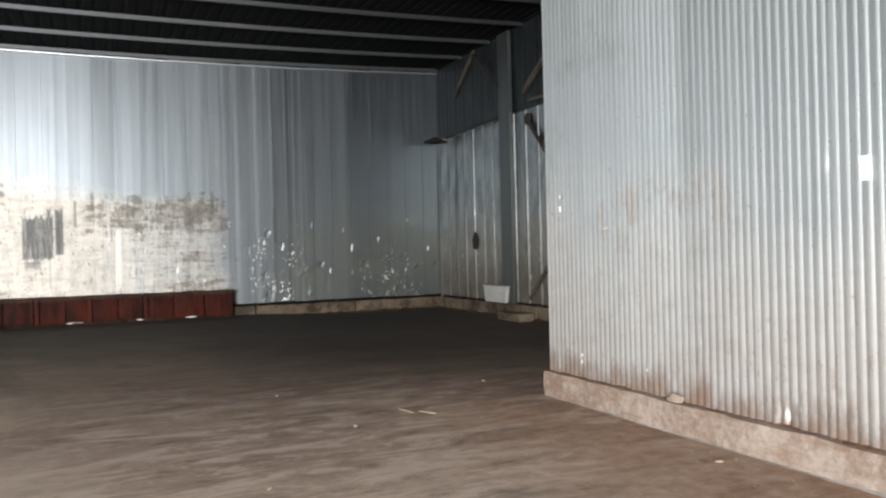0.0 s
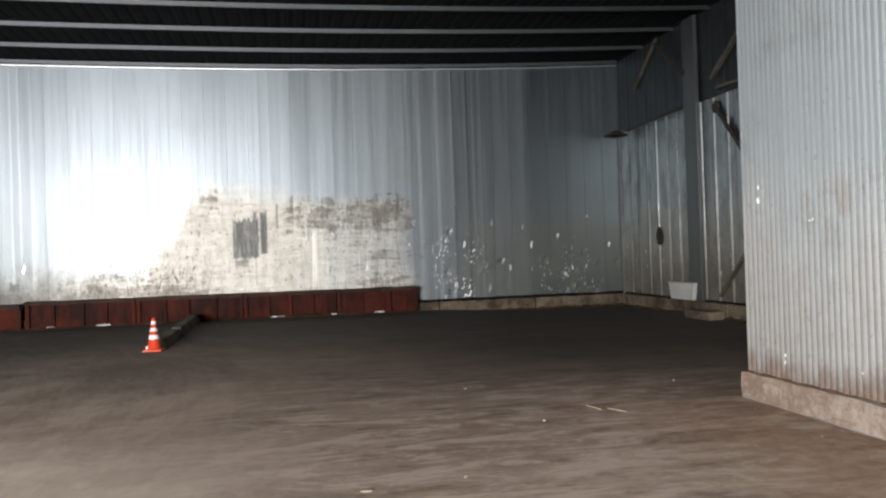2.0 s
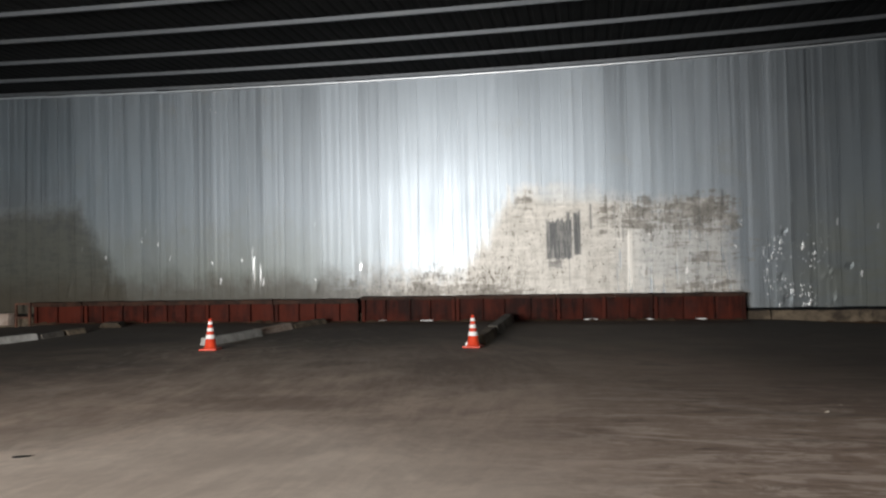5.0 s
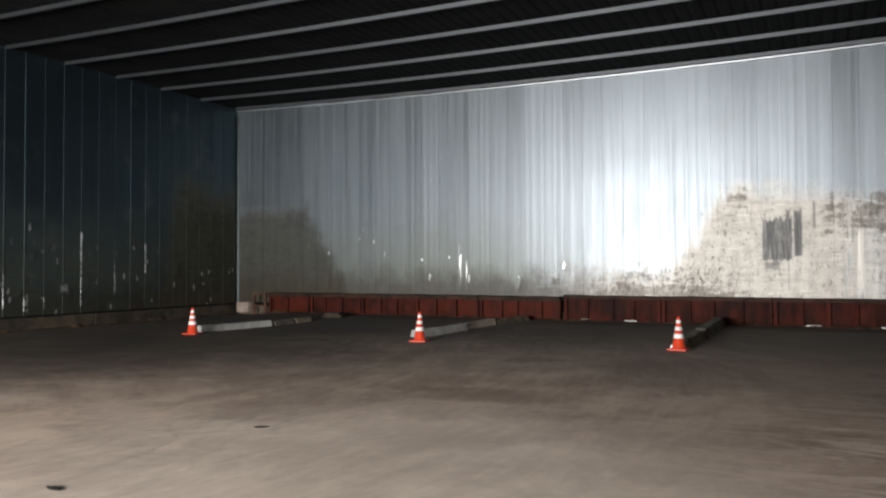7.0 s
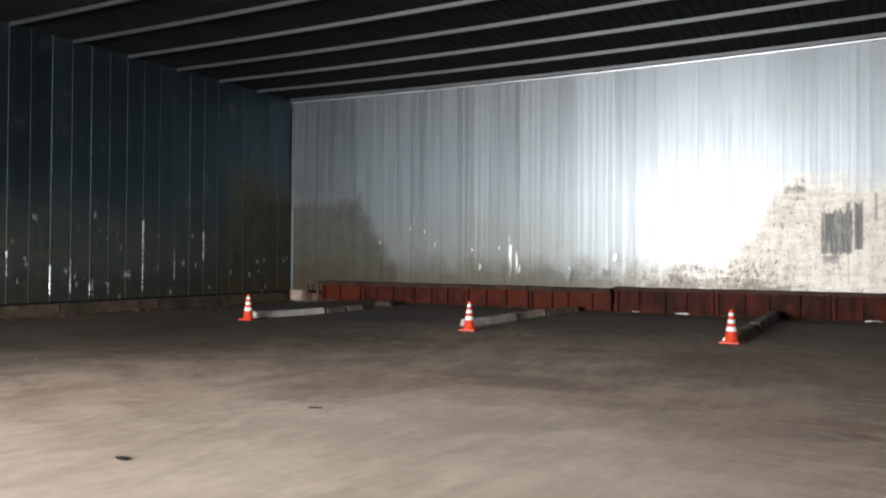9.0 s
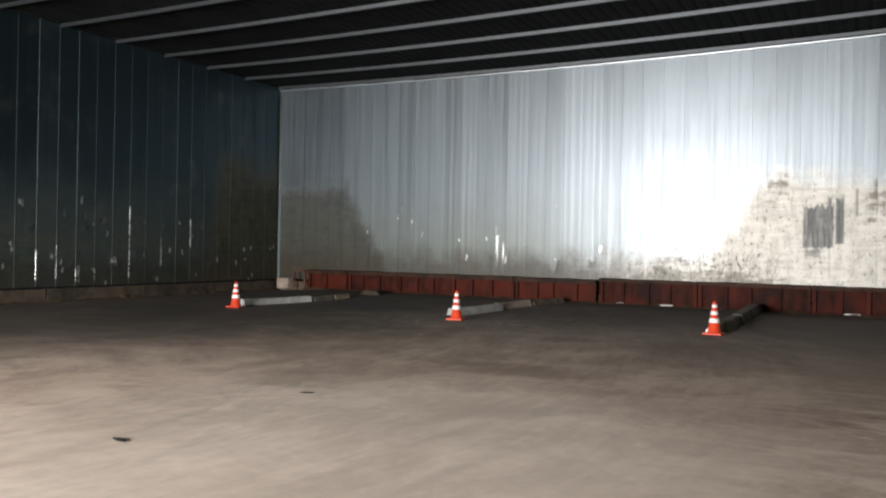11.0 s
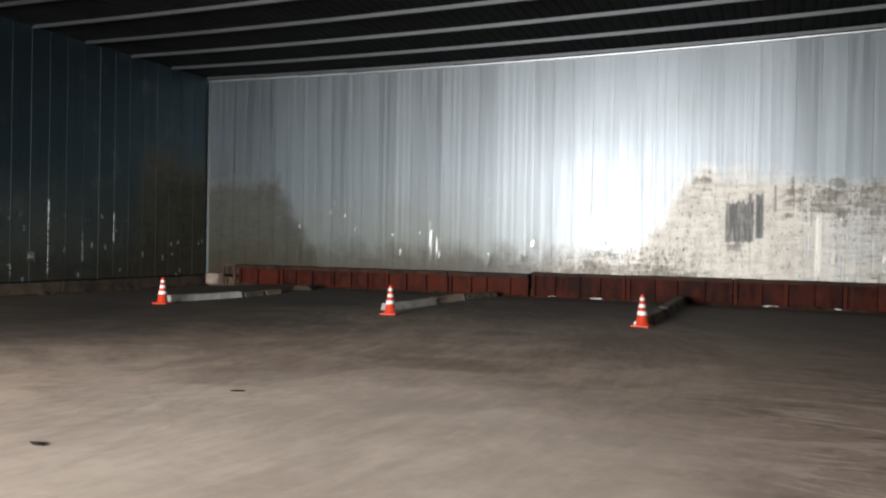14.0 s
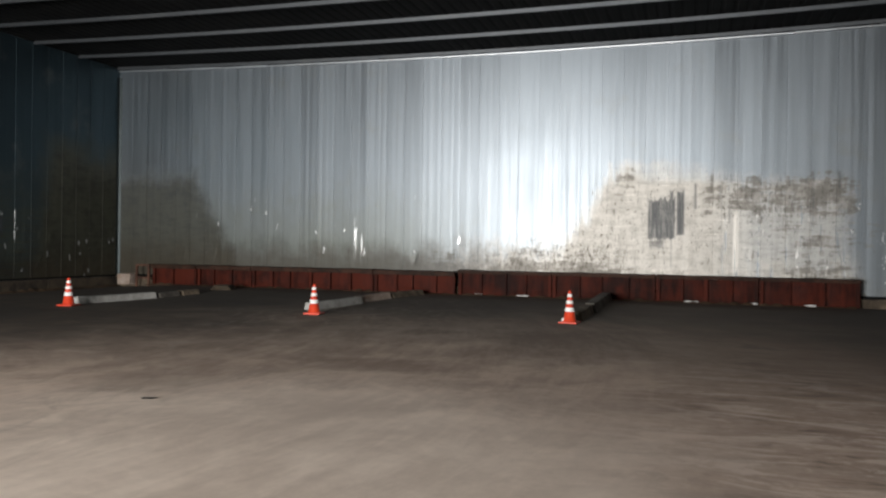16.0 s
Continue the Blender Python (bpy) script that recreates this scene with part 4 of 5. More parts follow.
while x < ROOM_E - 0.1:
    ln = min(2.0, ROOM_E - 0.02 - x)
    bm = bmesh.new()
    pts = [(0.0, 7.52), (-0.06, 7.52), (-0.080, 7.515), (-0.072, 7.485), (-0.05, 7.475), (0.0, 7.475)]
    ends = [[bm.verts.new((xx, ROOM_N + dy, z)) for dy, z in pts] for xx in (x, x + ln - 0.006)]
    for i in range(6):
        bm.faces.new((ends[0][i], ends[0][(i + 1) % 6], ends[1][(i + 1) % 6], ends[1][i]))
    bm.faces.new(ends[0]), bm.faces.new(ends[1])
    bm.transform(Matrix.Translation((x, ROOM_N, 7.5)) @ pose(0, 0, 0, rng.uniform(-4, 4), -math.degrees(math.atan((sag(x + ln) - sag(x)) / ln)) + rng.uniform(-0.1, 0.1), 0) @ Matrix.Translation((-x, -ROOM_N, -7.5)))
    bm.transform(Matrix.Translation((0, 0, sag(x) - 0.185)))
    part("flashing", solid(bm), GALV_TRIM, wall_north)
    # dark closing strip added for the shade under the eaves
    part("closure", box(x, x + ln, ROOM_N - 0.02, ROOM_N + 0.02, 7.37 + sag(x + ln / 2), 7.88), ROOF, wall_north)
    x += ln


bm = bmesh.new()
rim = [(0.0, -0.11), (0.004, -0.11), (0.03, -0.03), (0.11, -0.004), (0.11, 0.0), (0.0, 0.0)]
ends = [[bm.verts.new((ROOM_W + 0.004 + dx, ROOM_N - 0.006 + dy, z)) for dx, dy in rim] for z in (KERB_H + 0.06, 7.4)]
for i in range(6):
    bm.faces.new((ends[0][i], ends[0][(i + 1) % 6], ends[1][(i + 1) % 6], ends[1][i]))
bm.faces.new(ends[0]), bm.faces.new(ends[1])
part("corner_flashing", solid(bm), GALV_CORNER, wall_north)


# the same added dark eaves strips on the side walls
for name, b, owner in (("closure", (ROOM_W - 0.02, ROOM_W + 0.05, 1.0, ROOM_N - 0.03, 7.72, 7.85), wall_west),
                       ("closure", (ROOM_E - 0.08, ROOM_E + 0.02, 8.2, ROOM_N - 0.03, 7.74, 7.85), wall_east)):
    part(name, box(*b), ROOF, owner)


# kerbs under the sheets, cast in lengths with broken edges
def kerb_run(name, label, a, b, depth, height, into, step=3.0, material=None):
    """Kerb blocks from a to b along one axis; into: the side on which the room lies."""
    ob = structure(name, label)
    a, b, into = Vector(a), Vector(b), Vector(into)
    ln = (b - a).length
    k = max(1, round(ln / step))
    turn = math.degrees(math.atan2((b - a).y, (b - a).x))
    for i in range(k):
        mid = a.lerp(b, (i + 0.5) / k) + into * (depth / 2)
        bm = worn_box(ln / k - 0.008, depth, height, 0.14, 0.011, 0.014, i * 3.7 + len(name))
        part("kerb_block", bm, material or SOILED, ob, m=pose(mid.x, mid.y, -0.01, 0, 0, turn))
    return ob


kerb_run("kerb_north", "stained concrete kerb under the sheet wall", (ROOM_W, ROOM_N, 0), (ROOM_E, ROOM_N, 0), 0.2, KERB_H, (0, -1, 0))
kerb_run("kerb_west", "dirty concrete kerb under the dark wall", (ROOM_W, 1.0, 0), (ROOM_W, ROOM_N - 0.21, 0), 0.25, KERB_H, (1, 0, 0), material=MUDDY)
kerb_run("kerb_east", "dirty concrete kerb under the braced wall", (ROOM_E, 8.0, 0), (ROOM_E, ROOM_N - 0.21, 0), 0.2, KERB_H, (-1, 0, 0))

# partition: corrugated sheets on a concrete kerb
PART_X, PART_Y, PART_KX = 5.27, 8.52, 5.15
partition = structure("wall_partition", "partition of corrugated galvanised sheets on a kerb")
bm = box(PART_X + 0.035, PART_X + 0.22, ROOM_S, PART_Y - 0.03, 0.24, 7.9)
part("backing", bm, DULL, partition)
bm = box(PART_X - 0.004, PART_X + 0.25, PART_Y - 0.028, PART_Y - 0.012, 0.285, 7.85, 0.002)
part("end_cap", bm, GALV_PART, partition)
WAVE = 0.0882


def wave_sheet(name, ribs, z0, z1, rng, dents):
    per = 10
    zs = [z0] + ([z0 + 0.055 * i for i in range(1, 45)] if dents else []) + [z1]
    lean = rng.uniform(-0.004, 0.004)
    bm = bmesh.new()
    grid = []
    for z in zs:
        row = []
        for i in range(ribs * per + 1):
            x = i * WAVE / per
            out = 0.0122 * math.sqrt(0.5 + 0.5 * math.cos(2 * math.pi * i / per)) + lean * (x - ribs * WAVE / 2) + (0.004 if i < per else 0.0)
            for dx, dz, r, depth in dents:
                q = ((x - dx) ** 2 + ((z - dz) * 0.8) ** 2) / (r * r)
                if q < 4:
                    out += 0.6 * depth * math.exp(-q) * (1 + 2.2 * noise.noise(Vector((x * 22, z * 20, dz))))
            row.append(bm.verts.new((x, -out, z)))
        grid.append(row)
    for a, b in zip(grid, grid[1:]):
        for i in range(ribs * per):
            bm.faces.new((a[i], a[i + 1], b[i + 1], b[i]))
    return mesh_of(bm, name, GALV_PART, True)


# dents: distance along the partition, height, radius, depth
PART_DENTS = [(8.236, 2.311, 0.04, -0.02), (7.848, 0.482, 0.03, -0.014), (6.673, 0.543, 0.03, 0.014), (7.347, 2.025, 0.03, -0.012), (4.956, 0.39, 0.07, -0.024), (4.834, 0.472, 0.05, 0.016), (5.079, 0.329, 0.05, 0.016), (5.917, 0.891, 0.05, -0.012), (5.344, 0.829, 0.06, -0.01), (4.476, 2.413, 0.04, -0.015), (4.272, 2.771, 0.04, -0.012), (5.048, 0.768, 0.05, -0.01), (5.804, 2.965, 0.03, -0.008), (4.639, 0.666, 0.03, -0.01)]
y = PART_Y - 0.02
while y > ROOM_S + 0.5:
    dents = [(y - dy, z, r, d) for dy, z, r, d in PART_DENTS if y - 9 * WAVE - 0.15 < dy < y + 0.15]
    me = wave_sheet("sheet", 9, 0.285 + rng.uniform(-0.006, 0.01), 7.85, rng, dents)
    share("sheet", me, partition, pose(PART_X - rng.uniform(0, 0.006), y, 0, 0, 0, -90))
    y -= 9 * WAVE
# white plate added for a bright glint on the dented sheet
part("patch", box(PART_X - 0.03, PART_X - 0.02, 4.134, 4.231, 2.249, 2.433, 0.003), BAND, partition, "white plate standing for a glint on the sheet")
# white lumps added to stand for glints on the dents: distance along, height, size
for i, (at, z, wide, tall) in enumerate(((8.215, 2.285, 0.05, 0.075), (8.205, 2.433, 0.04, 0.055), (7.817, 0.559, 0.035, 0.035), (6.673, 0.533, 0.045, 0.035), (7.347, 2.014, 0.03, 0.022), (7.296, 2.02, 0.03, 0.022), (7.822, 0.482, 0.025, 0.035))):
    bm = bmesh.new()
    bmesh.ops.create_icosphere(bm, subdivisions=2, radius=0.5)
    for v in bm.verts:
        k = 1 + 0.5 * noise.noise(v.co * 2.5 + Vector((i * 3.1, 0, 0)))
        v.co = Vector((v.co.x * 0.012, v.co.y * wide * k, v.co.z * tall * k))
    part("fleck", bm, BAND, partition, "white lump standing for a glint", m=pose(PART_X - 0.014, at, z), smooth=True)


def soil_ridge(name, a, b, width, height, material, label, seed):
    """A low uneven ridge of swept soil from a to b."""
    a, b = Vector(a), Vector(b)
    ln, along = (b - a).length, (b - a).normalized()
    side = Vector((-along.y, along.x, 0))
    bm = bmesh.new()
    rows = []
    k = int(ln / 0.06)
    for i in range(k + 1):
        p = a + along * (ln * i / k)
        w = width * (0.6 + 0.7 * abs(noise.noise(Vector((i * 0.11, seed, 0)))))
        h = height * (0.35 + 1.1 * abs(noise.noise(Vector((i * 0.17, seed, 5)))))
        rows.append([bm.verts.new(p + side * (w * f) + Vector((0, 0, h * g + 0.006 * noise.noise(Vector((i * 0.9, f * 3, seed)))))) for f, g in ((0, 1.0), (0.3, 0.8), (0.65, 0.35), (1.0, -0.12))])
    for r, q in zip(rows, rows[1:]):
        for i in range(3):
            bm.faces.new((r[i], r[i + 1], q[i + 1], q[i]))
    return tagged(part(name, bm, material, smooth=True), label, "soil", kind="stuff")


soil_ridge("soil_ridge", (PART_X - 0.005, 3.0, 0.283), (PART_X - 0.005, PART_Y - 0.03, 0.283), 0.08, 0.028, RED_SOIL, "rust-brown soil along the partition's foot", 1)
soil_ridge("soil_ridge", (PART_KX + 0.01, 2.5, -0.004), (PART_KX + 0.01, PART_Y, -0.004), 0.045, 0.016, CONC_PALE, "pale crumbled mortar along the kerb's foot", 2)
soil_ridge("soil_ridge", (3.9, ROOM_N - 0.195, -0.004), (ROOM_E - 0.2, ROOM_N - 0.195, -0.004), -0.3, 0.09, DARK_SOIL, "dark soil swept against the north kerb", 3)
soil_ridge("soil_ridge", (ROOM_E - 0.195, 12.0, -0.004), (ROOM_E - 0.195, ROOM_N - 0.3, -0.004), 0.3, 0.09, DARK_SOIL, "dark soil swept against the east kerb", 4)
soil_ridge("soil_ridge", (ROOM_W + 0.245, 2.0, -0.004), (ROOM_W + 0.245, ROOM_N - 0.3, -0.004), -0.35, 0.10, DARK_SOIL, "dark soil swept against the west kerb", 5)
soil_ridge("soil_ridge", (-18.2, ROOM_N - 0.42, 0.1), (3.6, ROOM_N - 0.42, 0.1), -0.3, 0.10, DARK_SOIL, "dark soil swept under the red beams", 6)
kerb_run("kerb_partition", "pale worn concrete kerb under the partition", (PART_X + 0.25, PART_Y, 0), (PART_X + 0.25, ROOM_S, 0), PART_X + 0.25 - PART_KX, 0.303, (-1, 0, 0), 9.0, CONCRETE)


# ---- bracing and fittings on the east wall ----
ex = ROOM_E - 0.06
column = new("steel_column")
tagged(column, "flat grey steel column against the ribbed wall", "column")
part("shaft", box(ex - 0.1, ex + 0.0, 18.12, 18.72, 0.35, 7.7, 0.006), GALV_COLUMN, column)
part("base_plate", box(ex - 0.14, ex, 18.02, 18.82, 0.31, 0.352, 0.006), RUST, column)


def brace(a, b, w, d, material, label):
    return tagged(part("steel_brace", strut(a, b, w, d), material), label, "brace", "braces of the wall frame")


brace((ex + 0.0, 20.3, 7.70), (ex + 0.0, 21.75, 6.58), 0.10, 0.08, BRACE, "pale angle brace under the roof purlins")
brace((ex - 0.10, 20.2, 7.5), (ex - 0.10, 18.7, 6.3), 0.08, 0.07, BRACE_DARK, "dark rusted angle brace meeting the column")
brace((ex + 0.0, 17.5, 5.9), (ex + 0.0, 15.6, 7.15), 0.10, 0.08, BRACE, "pale angle brace rising from the column")
brace((ex + 0.0, 17.3, 5.62), (ex + 0.0, 14.8, 5.55), 0.09, 0.07, BRACE, "pale level strut beside the column")
brace((ex + 0.0, 17.3, 5.1), (ex + 0.0, 15.0, 2.55), 0.13, 0.09, BRACE_DARK, "dark rusted brace running down from the column")
brace((ex + 0.0, 17.4, 0.50), (ex + 0.0, 15.3, 2.45), 0.08, 0.07, BRACE, "pale angle brace rising from the kerb")
bm = ring_tube([(0.02, 0.0), (0.15, 0.0), (0.17, 0.012), (0.15, 0.03), (0.02, 0.03)], 7)
bm.transform(pose(ex + 0.02, 17.38, 5.2, 0, -90, 0))
gusset = part("gusset_plate", solid(bm), BRACE_DARK)
tagged(gusset, "rusted gusset plate joining the braces", "gusset plate")

bm = bmesh.new()
bmesh.ops.create_circle(bm, cap_ends=True, segments=20, radius=1.0)
for v in bm.verts:
    k = 1 + 0.2 * noise.noise(v.co * 1.7)
    v.co = Vector((0.0, v.co.x * 0.2 * k, v.co.y * 0.25 * k))
ext = bmesh.ops.extrude_face_region(bm, geom=bm.faces[:])
for v in ext["geom"]:
    if isinstance(v, bmesh.types.BMVert):
        v.co.x -= 0.012
part("patch", solid(bm), BRACE_DARK, wall_east, "dark oval rust patch on the ribbed sheets", pose(ROOM_E - 0.025, 20.54, 2.09))

lamp = new("wall_lamp")
tagged(lamp, "dark flat lamp dish on a thin wall pipe", "lamp")
part("arm", strut((ex - 0.12, 18.82, 5.44), (ex - 0.12, 22.1, 5.36), 0.06, 0.06), BRACE_DARK, lamp)
part("dish", ring_tube([(0.0, 0.14), (0.1, 0.14), (0.16, 0.1), (0.36, 0.02), (0.37, 0.0), (0.34, 0.0), (0.15, 0.07), (0.0, 0.08)]), BRACE_DARK, lamp, m=pose(ex - 0.42, 22.25, 5.26), smooth=True)
part("bracket", box(ex - 0.45, ex - 0.03, 22.22, 22.28, 5.385, 5.42, 0.004), RUST, lamp)

cabinet = new("meter_box")
tagged(cabinet, "pale grey sheet-metal box above the kerb", "box")
def tapered(x0, x1, y0, y1, z0, z1, inset, bevel):
    """A box whose foot is narrower than its top."""
    bm = box(x0, x1, y0, y1, z0, z1, bevel)
    mid = (y0 + y1) / 2
    for v in bm.verts:
        k = (z1 - v.co.z) / (z1 - z0)
        v.co.y = mid + (v.co.y - mid) * (1 - inset * k)
    return bm


part("body", tapered(ex - 0.2, ex, 18.33, 19.66, 0.37, 0.80, 0.16, 0.012), BOX_GREY, cabinet)
part("lid", tapered(ex - 0.225, ex + 0.0, 18.30, 19.69, 0.805, 0.83, 0.0, 0.006), BOX_GREY, cabinet)

block = part("concrete_block", worn_box(0.45, 1.2, 0.2, 0.12, 0.012, 0.02, 5), SOILED, m=pose(ex - 0.46, 17.45, -0.005))
tagged(block, "rough concrete block at the column's foot", "concrete block")


# ---- red steel barrier along the north wall ----
BAR_Y = ROOM_N - 0.23


def barrier(x0, x1, y, height, label, tip=0.1, lip=0.10):
    ob = new("steel_beam")
    ob.matrix_basis = pose(x0, y + rng.uniform(-0.02, 0.02), 0.118, 0, rng.uniform(-tip, tip), rng.uniform(-0.25, 0.25))
    ln = x1 - x0
    # web plate, a little bulged between its stiffeners
    bm = bmesh.new()
    k = max(2, round(ln / 0.72))
    cols = k * 6
    rows = []
    for zz in (0.03, 0.2, 0.36, 0.5, height - lip):
        row = []
        for c in range(cols + 1):
            bulge = abs(math.sin(math.pi * c / 6)) * 0.03 * math.sin(math.pi * min(1, max(0, (zz - 0.02) / (height - lip))))
            drop = 0.035 * noise.noise(Vector((x0 + c * 0.4, 3.3, 0))) if zz < 0.1 else 0.0
            row.append(bm.verts.new((0.006 + (ln - 0.012) * c / cols, -0.1 - bulge * (1 + noise.noise(Vector((x0 + c * 0.25, zz * 3, 1)))), zz + drop)))
        rows.append(row)
    for a, b in zip(rows, rows[1:]):
        for c in range(cols):
            bm.faces.new((a[c], a[c + 1], b[c + 1], b[c]))
    back = bmesh.ops.extrude_face_region(bm, geom=bm.faces[:])
    for v in back["geom"]:
        if isinstance(v, bmesh.types.BMVert):
            v.co.y += 0.015
    web = part("web", solid(bm), RED_STEEL, ob)
    # top flange with a turned-down lip, dented here and there
    bm = bmesh.new()
    loops = []
    steps = max(6, round(ln / 0.16))
    for c in range(steps + 1):
        xx = ln * c / steps
        wob = 0.014 * noise.noise(Vector(((x0 + xx) * 1.9, 7.7, y)))
        low = 0.02 * noise.noise(Vector(((x0 + xx) * 2.6, 1.7, y)))
        loops.append([bm.verts.new((xx, yy, zz)) for yy, zz in ((0.02, height + wob), (-0.28 + wob, height - 0.006 + wob), (-0.3 + wob, height - 0.02 + wob),
                                                                 (-0.296 + wob, height - lip + low), (-0.282 + wob, height - lip + low), (-0.28 + wob, height - 0.03 + wob), (0.02, height - 0.024 + wob))])
    for a, b in zip(loops, loops[1:]):
        for q in range(7):
            bm.faces.new((a[q], a[(q + 1) % 7], b[(q + 1) % 7], b[q]))
    bm.faces.new(loops[0]), bm.faces.new(loops[-1])
    part("top_flange", solid(bm), FLANGE, ob)
    lower = part("bottom_flange", box(0, ln, -0.17, 0.02, 0.02, 0.04, 0.004), RED_STEEL, ob)
    bm = box(-0.009, 0.009, -0.19, -0.1, 0.03, height - 0.031, 0.002)
    fin = mesh_of(bm, "stiffener", RED_STEEL)
    bm = box(-0.011, 0.011, -0.18, -0.1, 0.02, height - 0.031, 0.002)
    box(-0.05, 0.05, -0.205, -0.18, 0.02, height - 0.031, 0.003, bm)
    tee = mesh_of(bm, "stiffener", RED_STEEL)
    foot = mesh_of(box(-0.06, 0.06, -0.24, -0.04, -0.02, 0.02, 0.004), "foot", RED_STEEL)
    for i in range(k + 1):
        at = min(ln - 0.052, max(0.052, ln * i / k + (rng.uniform(-0.08, 0.08) if 0 < i < k else 0)))
        if i % 2 == 0:
            share("foot", foot, lower, pose(min(ln - 0.07, max(0.07, at)), 0, 0))
        share("stiffener", tee if i in (0, k) or rng.random() < 0.35 else fin, web, pose(at, 0, 0))
    return tagged(ob, label, "steel beam", "red beams along the wall")


JOINTS = [-7.02, -4.2, -1.33, 1.3, 3.7]
for a, b in zip(JOINTS, JOINTS[1:]):
    barrier(a + 0.01, b - 0.01, BAR_Y, 0.745, "red-primed steel beam with stiffeners along the wall")
LEFT = [-18.0, -16.2, -14.1, -12.0, -9.75, -7.1]
for a, b in zip(LEFT, LEFT[1:]):
    barrier(a + 0.012, b - 0.012, BAR_Y - 0.03, 0.70, "older rust-red steel beam with close stiffeners", 0.45, 0.14)
frame_end = new("steel_trestle")
tagged(frame_end, "open rust-red steel trestle at the barrier's end", "trestle")
fx, fy = -18.68, BAR_Y - 0.2
for nm, b in (("post", (fx, fx + 0.06, fy - 0.08, fy, 0.0, 0.74)), ("post", (fx + 0.50, fx + 0.57, fy - 0.08, fy, 0.0, 0.74)),
              ("rail", (fx, fx + 0.57, fy - 0.08, fy, 0.74, 0.80)), ("rail", (fx + 0.061, fx + 0.499, fy - 0.07, fy - 0.01, 0.3, 0.36))):
    part(nm, box(*b, 0.006), RUST, frame_end)


# ---- traffic cones and the concrete bars behind them ----
def traffic_cone():
    ob = new("traffic_cone")
    part("base", box(-0.19, 0.19, -0.19, 0.19, 0.0, 0.035, 0.012), ORANGE, ob)

    def rad(z):
        return 0.135 - (z - 0.035) * 0.165

    body = part("body", ring_tube([(rad(0.035) + 0.02, 0.034), (rad(0.06), 0.06), (rad(0.64), 0.64), (rad(0.66) - 0.004, 0.672), (0.02, 0.676), (0.016, 0.66)]), ORANGE, ob, smooth=True)
    for lo, hi in ((0.24, 0.33), (0.40, 0.475), (0.545, 0.61)):
        part("band", ring_tube([(rad(lo), lo), (rad(lo) + 0.004, lo), (rad(hi) + 0.004, hi), (rad(hi), hi)]), BAND, body, "white reflective band", smooth=True)
    return ob


CONES = [(-14.72, 15.62, 12), (-8.45, 16.33, 8), (-2.79, 16.9, -6)]
first = traffic_cone()
tagged(first, "orange traffic cone with three white bands", "traffic cone", "cones before the bays")
first.matrix_basis = pose(CONES[0][0], CONES[0][1], 0, 0, 0, CONES[0][2])
for x, y, a in CONES[1:]:
    copy_thing(first, pose(x, y, 0, 0, 0, a))


def bar(x, y0, y1, w, h, material, label, seed, lean=0.0):
    bm = worn_box(w, y1 - y0, h, 0.15, 0.008, 0.012, seed)
    for v in bm.verts:
        v.co.x *= 1.25 - 0.5 * v.co.z / h
        v.co.z += floor_height(x, (y0 + y1) / 2 + v.co.y)
    ob = part("concrete_bar", bm, material, m=pose(x, (y0 + y1) / 2, -0.005, 0, 0, lean))
    return tagged(ob, label, "concrete bar", "bars between the bays")


bar(-14.85, 16.15, 18.6, 0.24, 0.17, CONC_PALE, "pale concrete bar lying behind a traffic cone", 1, -10)
bar(-14.55, 18.66, 19.4, 0.28, 0.14, CONC_DARK, "dark concrete bar in line with others", 2, -10)
bar(-14.42, 19.46, 20.1, 0.30, 0.14, SOILED, "short grey concrete bar in line with others", 3, -8)
bar(-14.35, 21.2, 21.7, 0.6, 0.15, MUDDY, "broken brown concrete piece before the barrier", 4, 12)
bar(-8.9, 17.2, 19.3, 0.25, 0.18, CONC_PALE, "pale concrete bar lying behind a traffic cone", 5, -10)
bar(-8.66, 19.36, 20.75, 0.28, 0.17, CONCRETE, "greyer concrete bar in line with a pale one", 6, -13)
bar(-8.28, 20.8, 22.3, 0.28, 0.14, SOILED, "soiled brown concrete bar reaching towards the barrier", 7, -15)
bar(-2.74, 17.4, 19.2, 0.28, 0.21, SOILED, "dirty concrete bar lying behind a traffic cone", 8, -1)
bar(-2.66, 19.25, 22.45, 0.28, 0.23, CONC_DARK, "long dark bar reaching the red barrier", 9, -1)
corner_block = part("concrete_block", worn_box(0.58, 0.34, 0.38, 0.12, 0.012, 0.02, 15), CONCRETE, m=pose(-19.1, 22.66, 0.09))
tagged(corner_block, "pale concrete block in the corner beside the trestle", "concrete block")


# ---- small things on the floor ----
def lump(name, x, y, lx, ly, lz, material, label, category, seed, turn=0.0, z=None):
    bm = bmesh.new()
    bmesh.ops.create_icosphere(bm, subdivisions=3, radius=0.5)
    for v in bm.verts:
        k = 1 + 0.35 * noise.noise(v.co * 2.2 + Vector((seed, 0, 0)))
        v.co = Vector((v.co.x * lx * k, v.co.y * ly * k, max(0.0, (v.co.z * k + 0.35) * lz)))
    ob = part(name, bm, material, m=pose(x, y, floor_height(x, y) if z is None else z, 0, 0, turn))
    return tagged(ob, label, category)


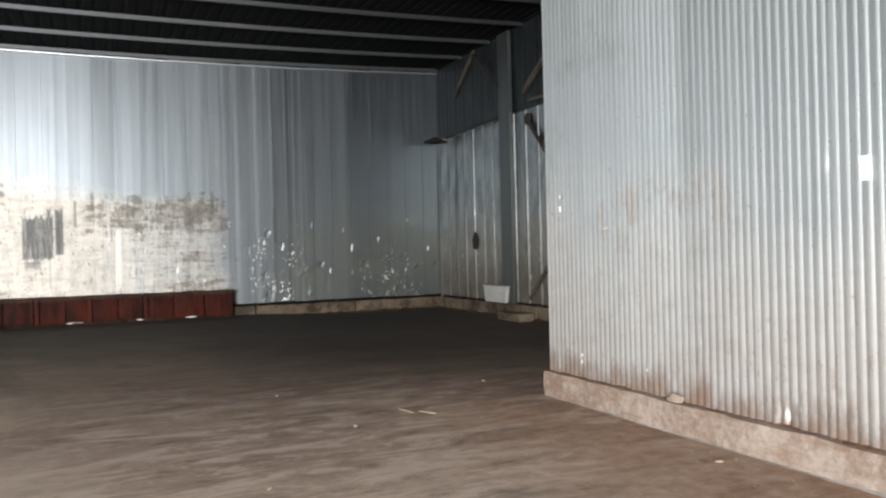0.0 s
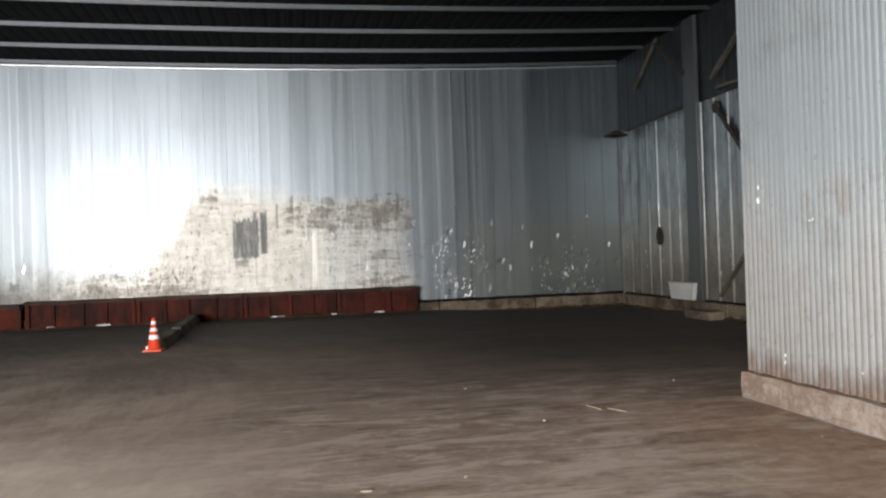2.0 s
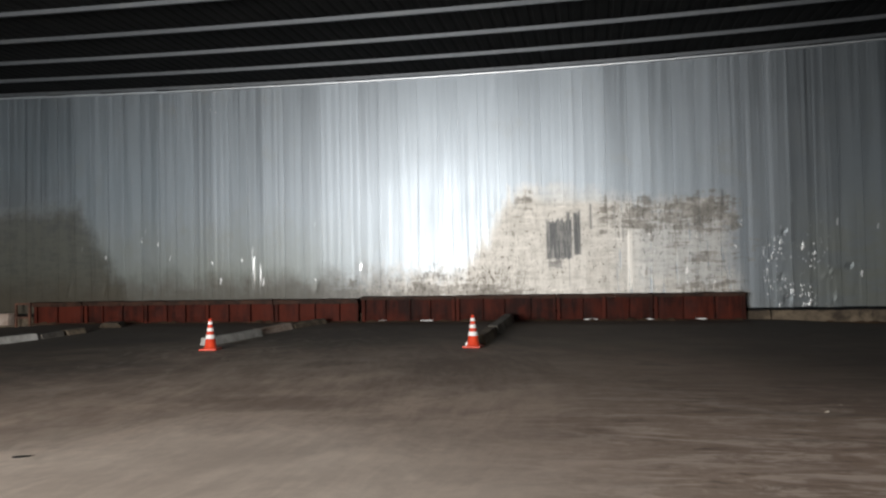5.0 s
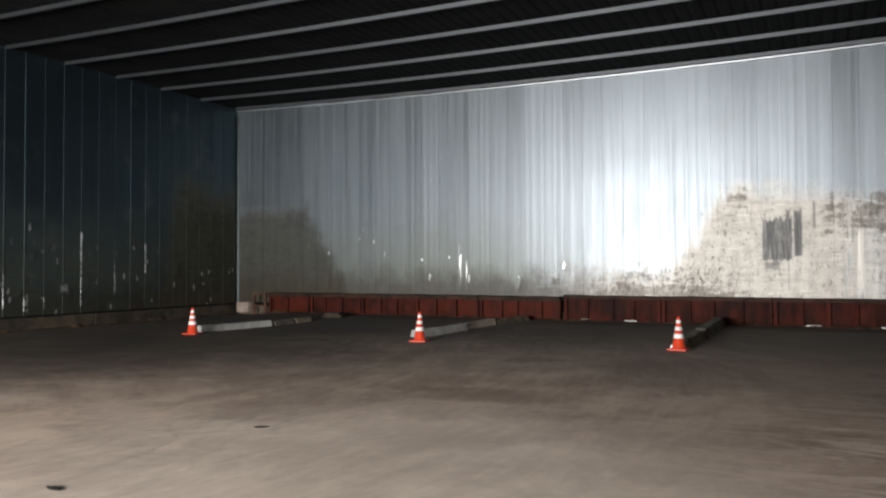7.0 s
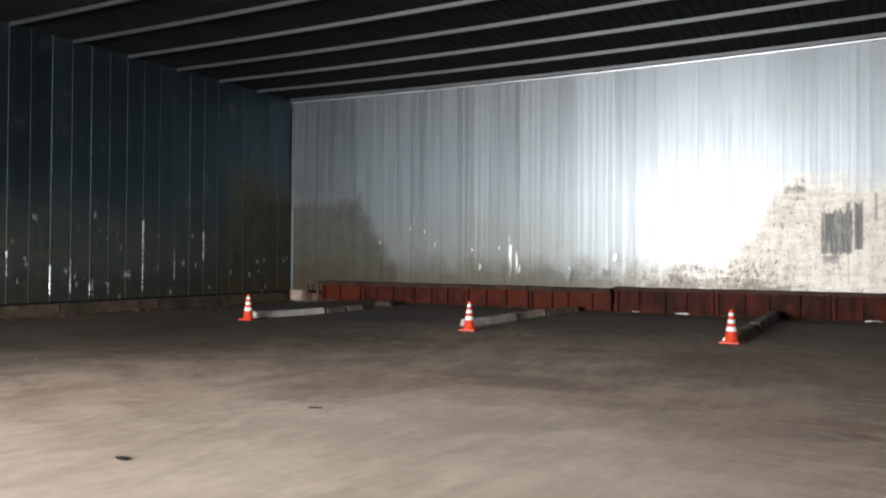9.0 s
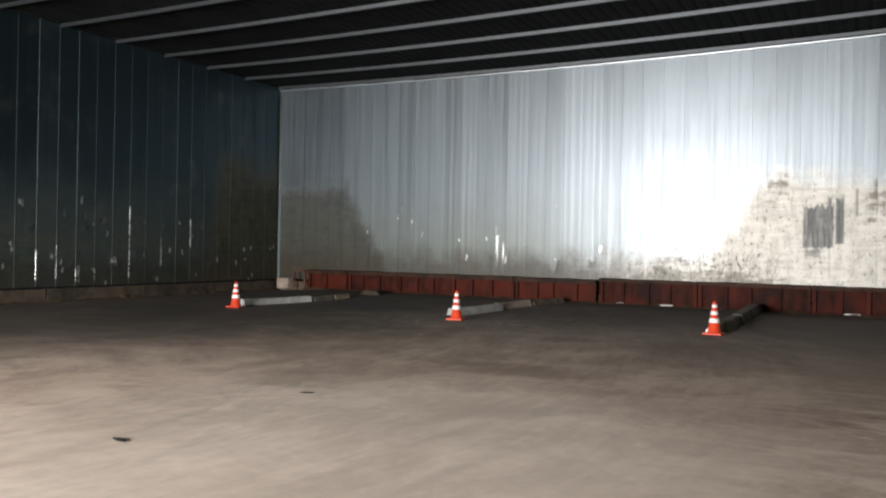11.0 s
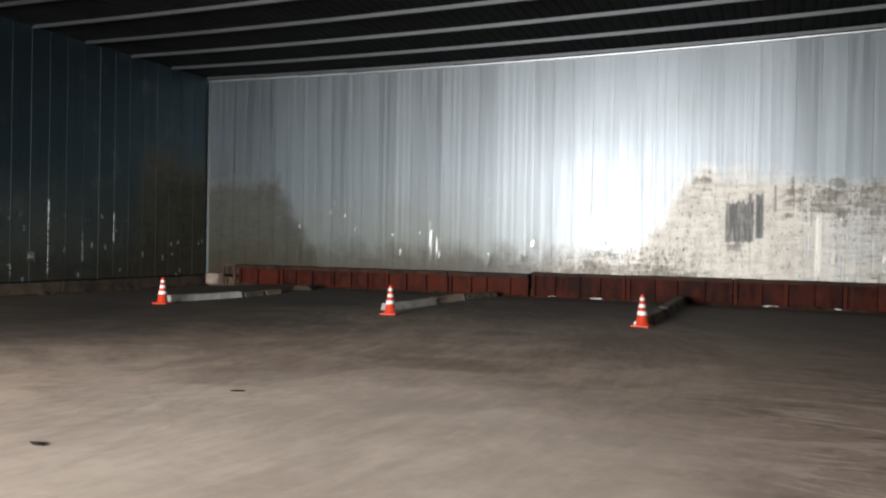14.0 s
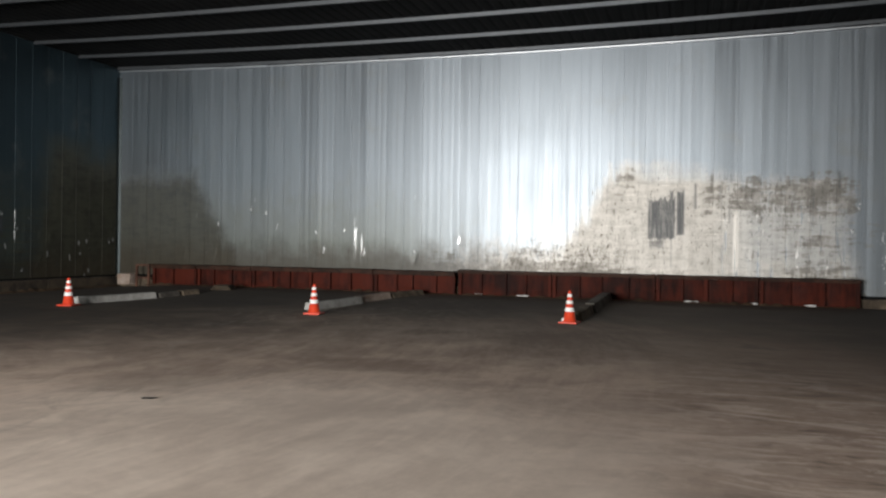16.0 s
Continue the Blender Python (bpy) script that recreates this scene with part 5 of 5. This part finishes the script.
lump("rubber_scrap", -5.54, 7.33, 0.17, 0.08, 0.008, BLACK, "flat black rubber scrap on the dusty floor", "scrap", 1, 20)
lump("rubber_scrap", -5.5, 4.86, 0.2, 0.07, 0.008, BLACK, "flat black rubber scrap on the dusty floor", "scrap", 2, -10)
# white slivers along the barrier's foot: place and width
SLIVERS = [(-6.37, 0.22), (-5.05, 0.36), (-0.38, 0.38), (1.21, 0.24), (2.55, 0.3)]
for i, (x, w) in enumerate(SLIVERS):
    lump("foam_scrap", x, 22.68, w, 0.12, 0.05, WHITE, "white sliver at the red barrier's foot", "scrap", 10 + i, 3, 0.135)
for x, y, ln, a in ((3.475, 8.28, 0.25, 25), (3.295, 8.5, 0.28, 14)):
    stalk = part("straw_stalk", box(-0.006, 0.006, -ln / 2, ln / 2, 0.0, 0.009, 0.002), STRAW, m=pose(x, y, 0.001, 0, 0, a))
    tagged(stalk, "pale dry straw stalk on the floor", "straw")
bm = bmesh.new()
dice = random.Random(11)
for k in range(90):
    x, y = (dice.uniform(1.5, 5.0), dice.uniform(5.0, 11.0)) if k < 65 else (dice.uniform(-12, 1), dice.uniform(4.0, 14.0))
    if k < 40:
        x, y = 5.14 - abs(dice.gauss(0, 0.35)), dice.uniform(3.0, 8.0)
    r = dice.uniform(0.003, 0.008)
    made = bmesh.ops.create_icosphere(bm, subdivisions=1, radius=r)
    for v in made["verts"]:
        v.co = Vector((x + v.co.x * dice.uniform(0.7, 1.6), y + v.co.y * dice.uniform(0.7, 1.6), max(0.0, v.co.z + r * 0.4) * 0.7))
tagged(part("floor_debris", bm, STONE), "small pale grit scattered over the floor", "debris", kind="stuff")
for i, (x, y, w) in enumerate(((0.5, 6.22, 0.09), (1.3, 6.35, 0.05), (4.97, 9.78, 0.06), (2.55, 8.05, 0.05), (4.79, 5.23, 0.07), (2.2, 10.2, 0.06))):
    lump("floor_chip", x, y, w, w * 0.5, 0.015, STONE, "small pale chip on the floor", "chip", 30 + i, 40 * i)
lump("rubble_stone", 5.205, 6.21, 0.09, 0.2, 0.1, CONCRETE, "rough pale stone lying on the partition kerb", "stone", 50, 10, 0.289)
# white lump added for the bright mark beside the third cone
lump("dirt_heap", -2.9, 16.9, 0.1, 0.12, 0.15, WHITE, "pale lump leaning at a traffic cone", "lump", 51, 0)
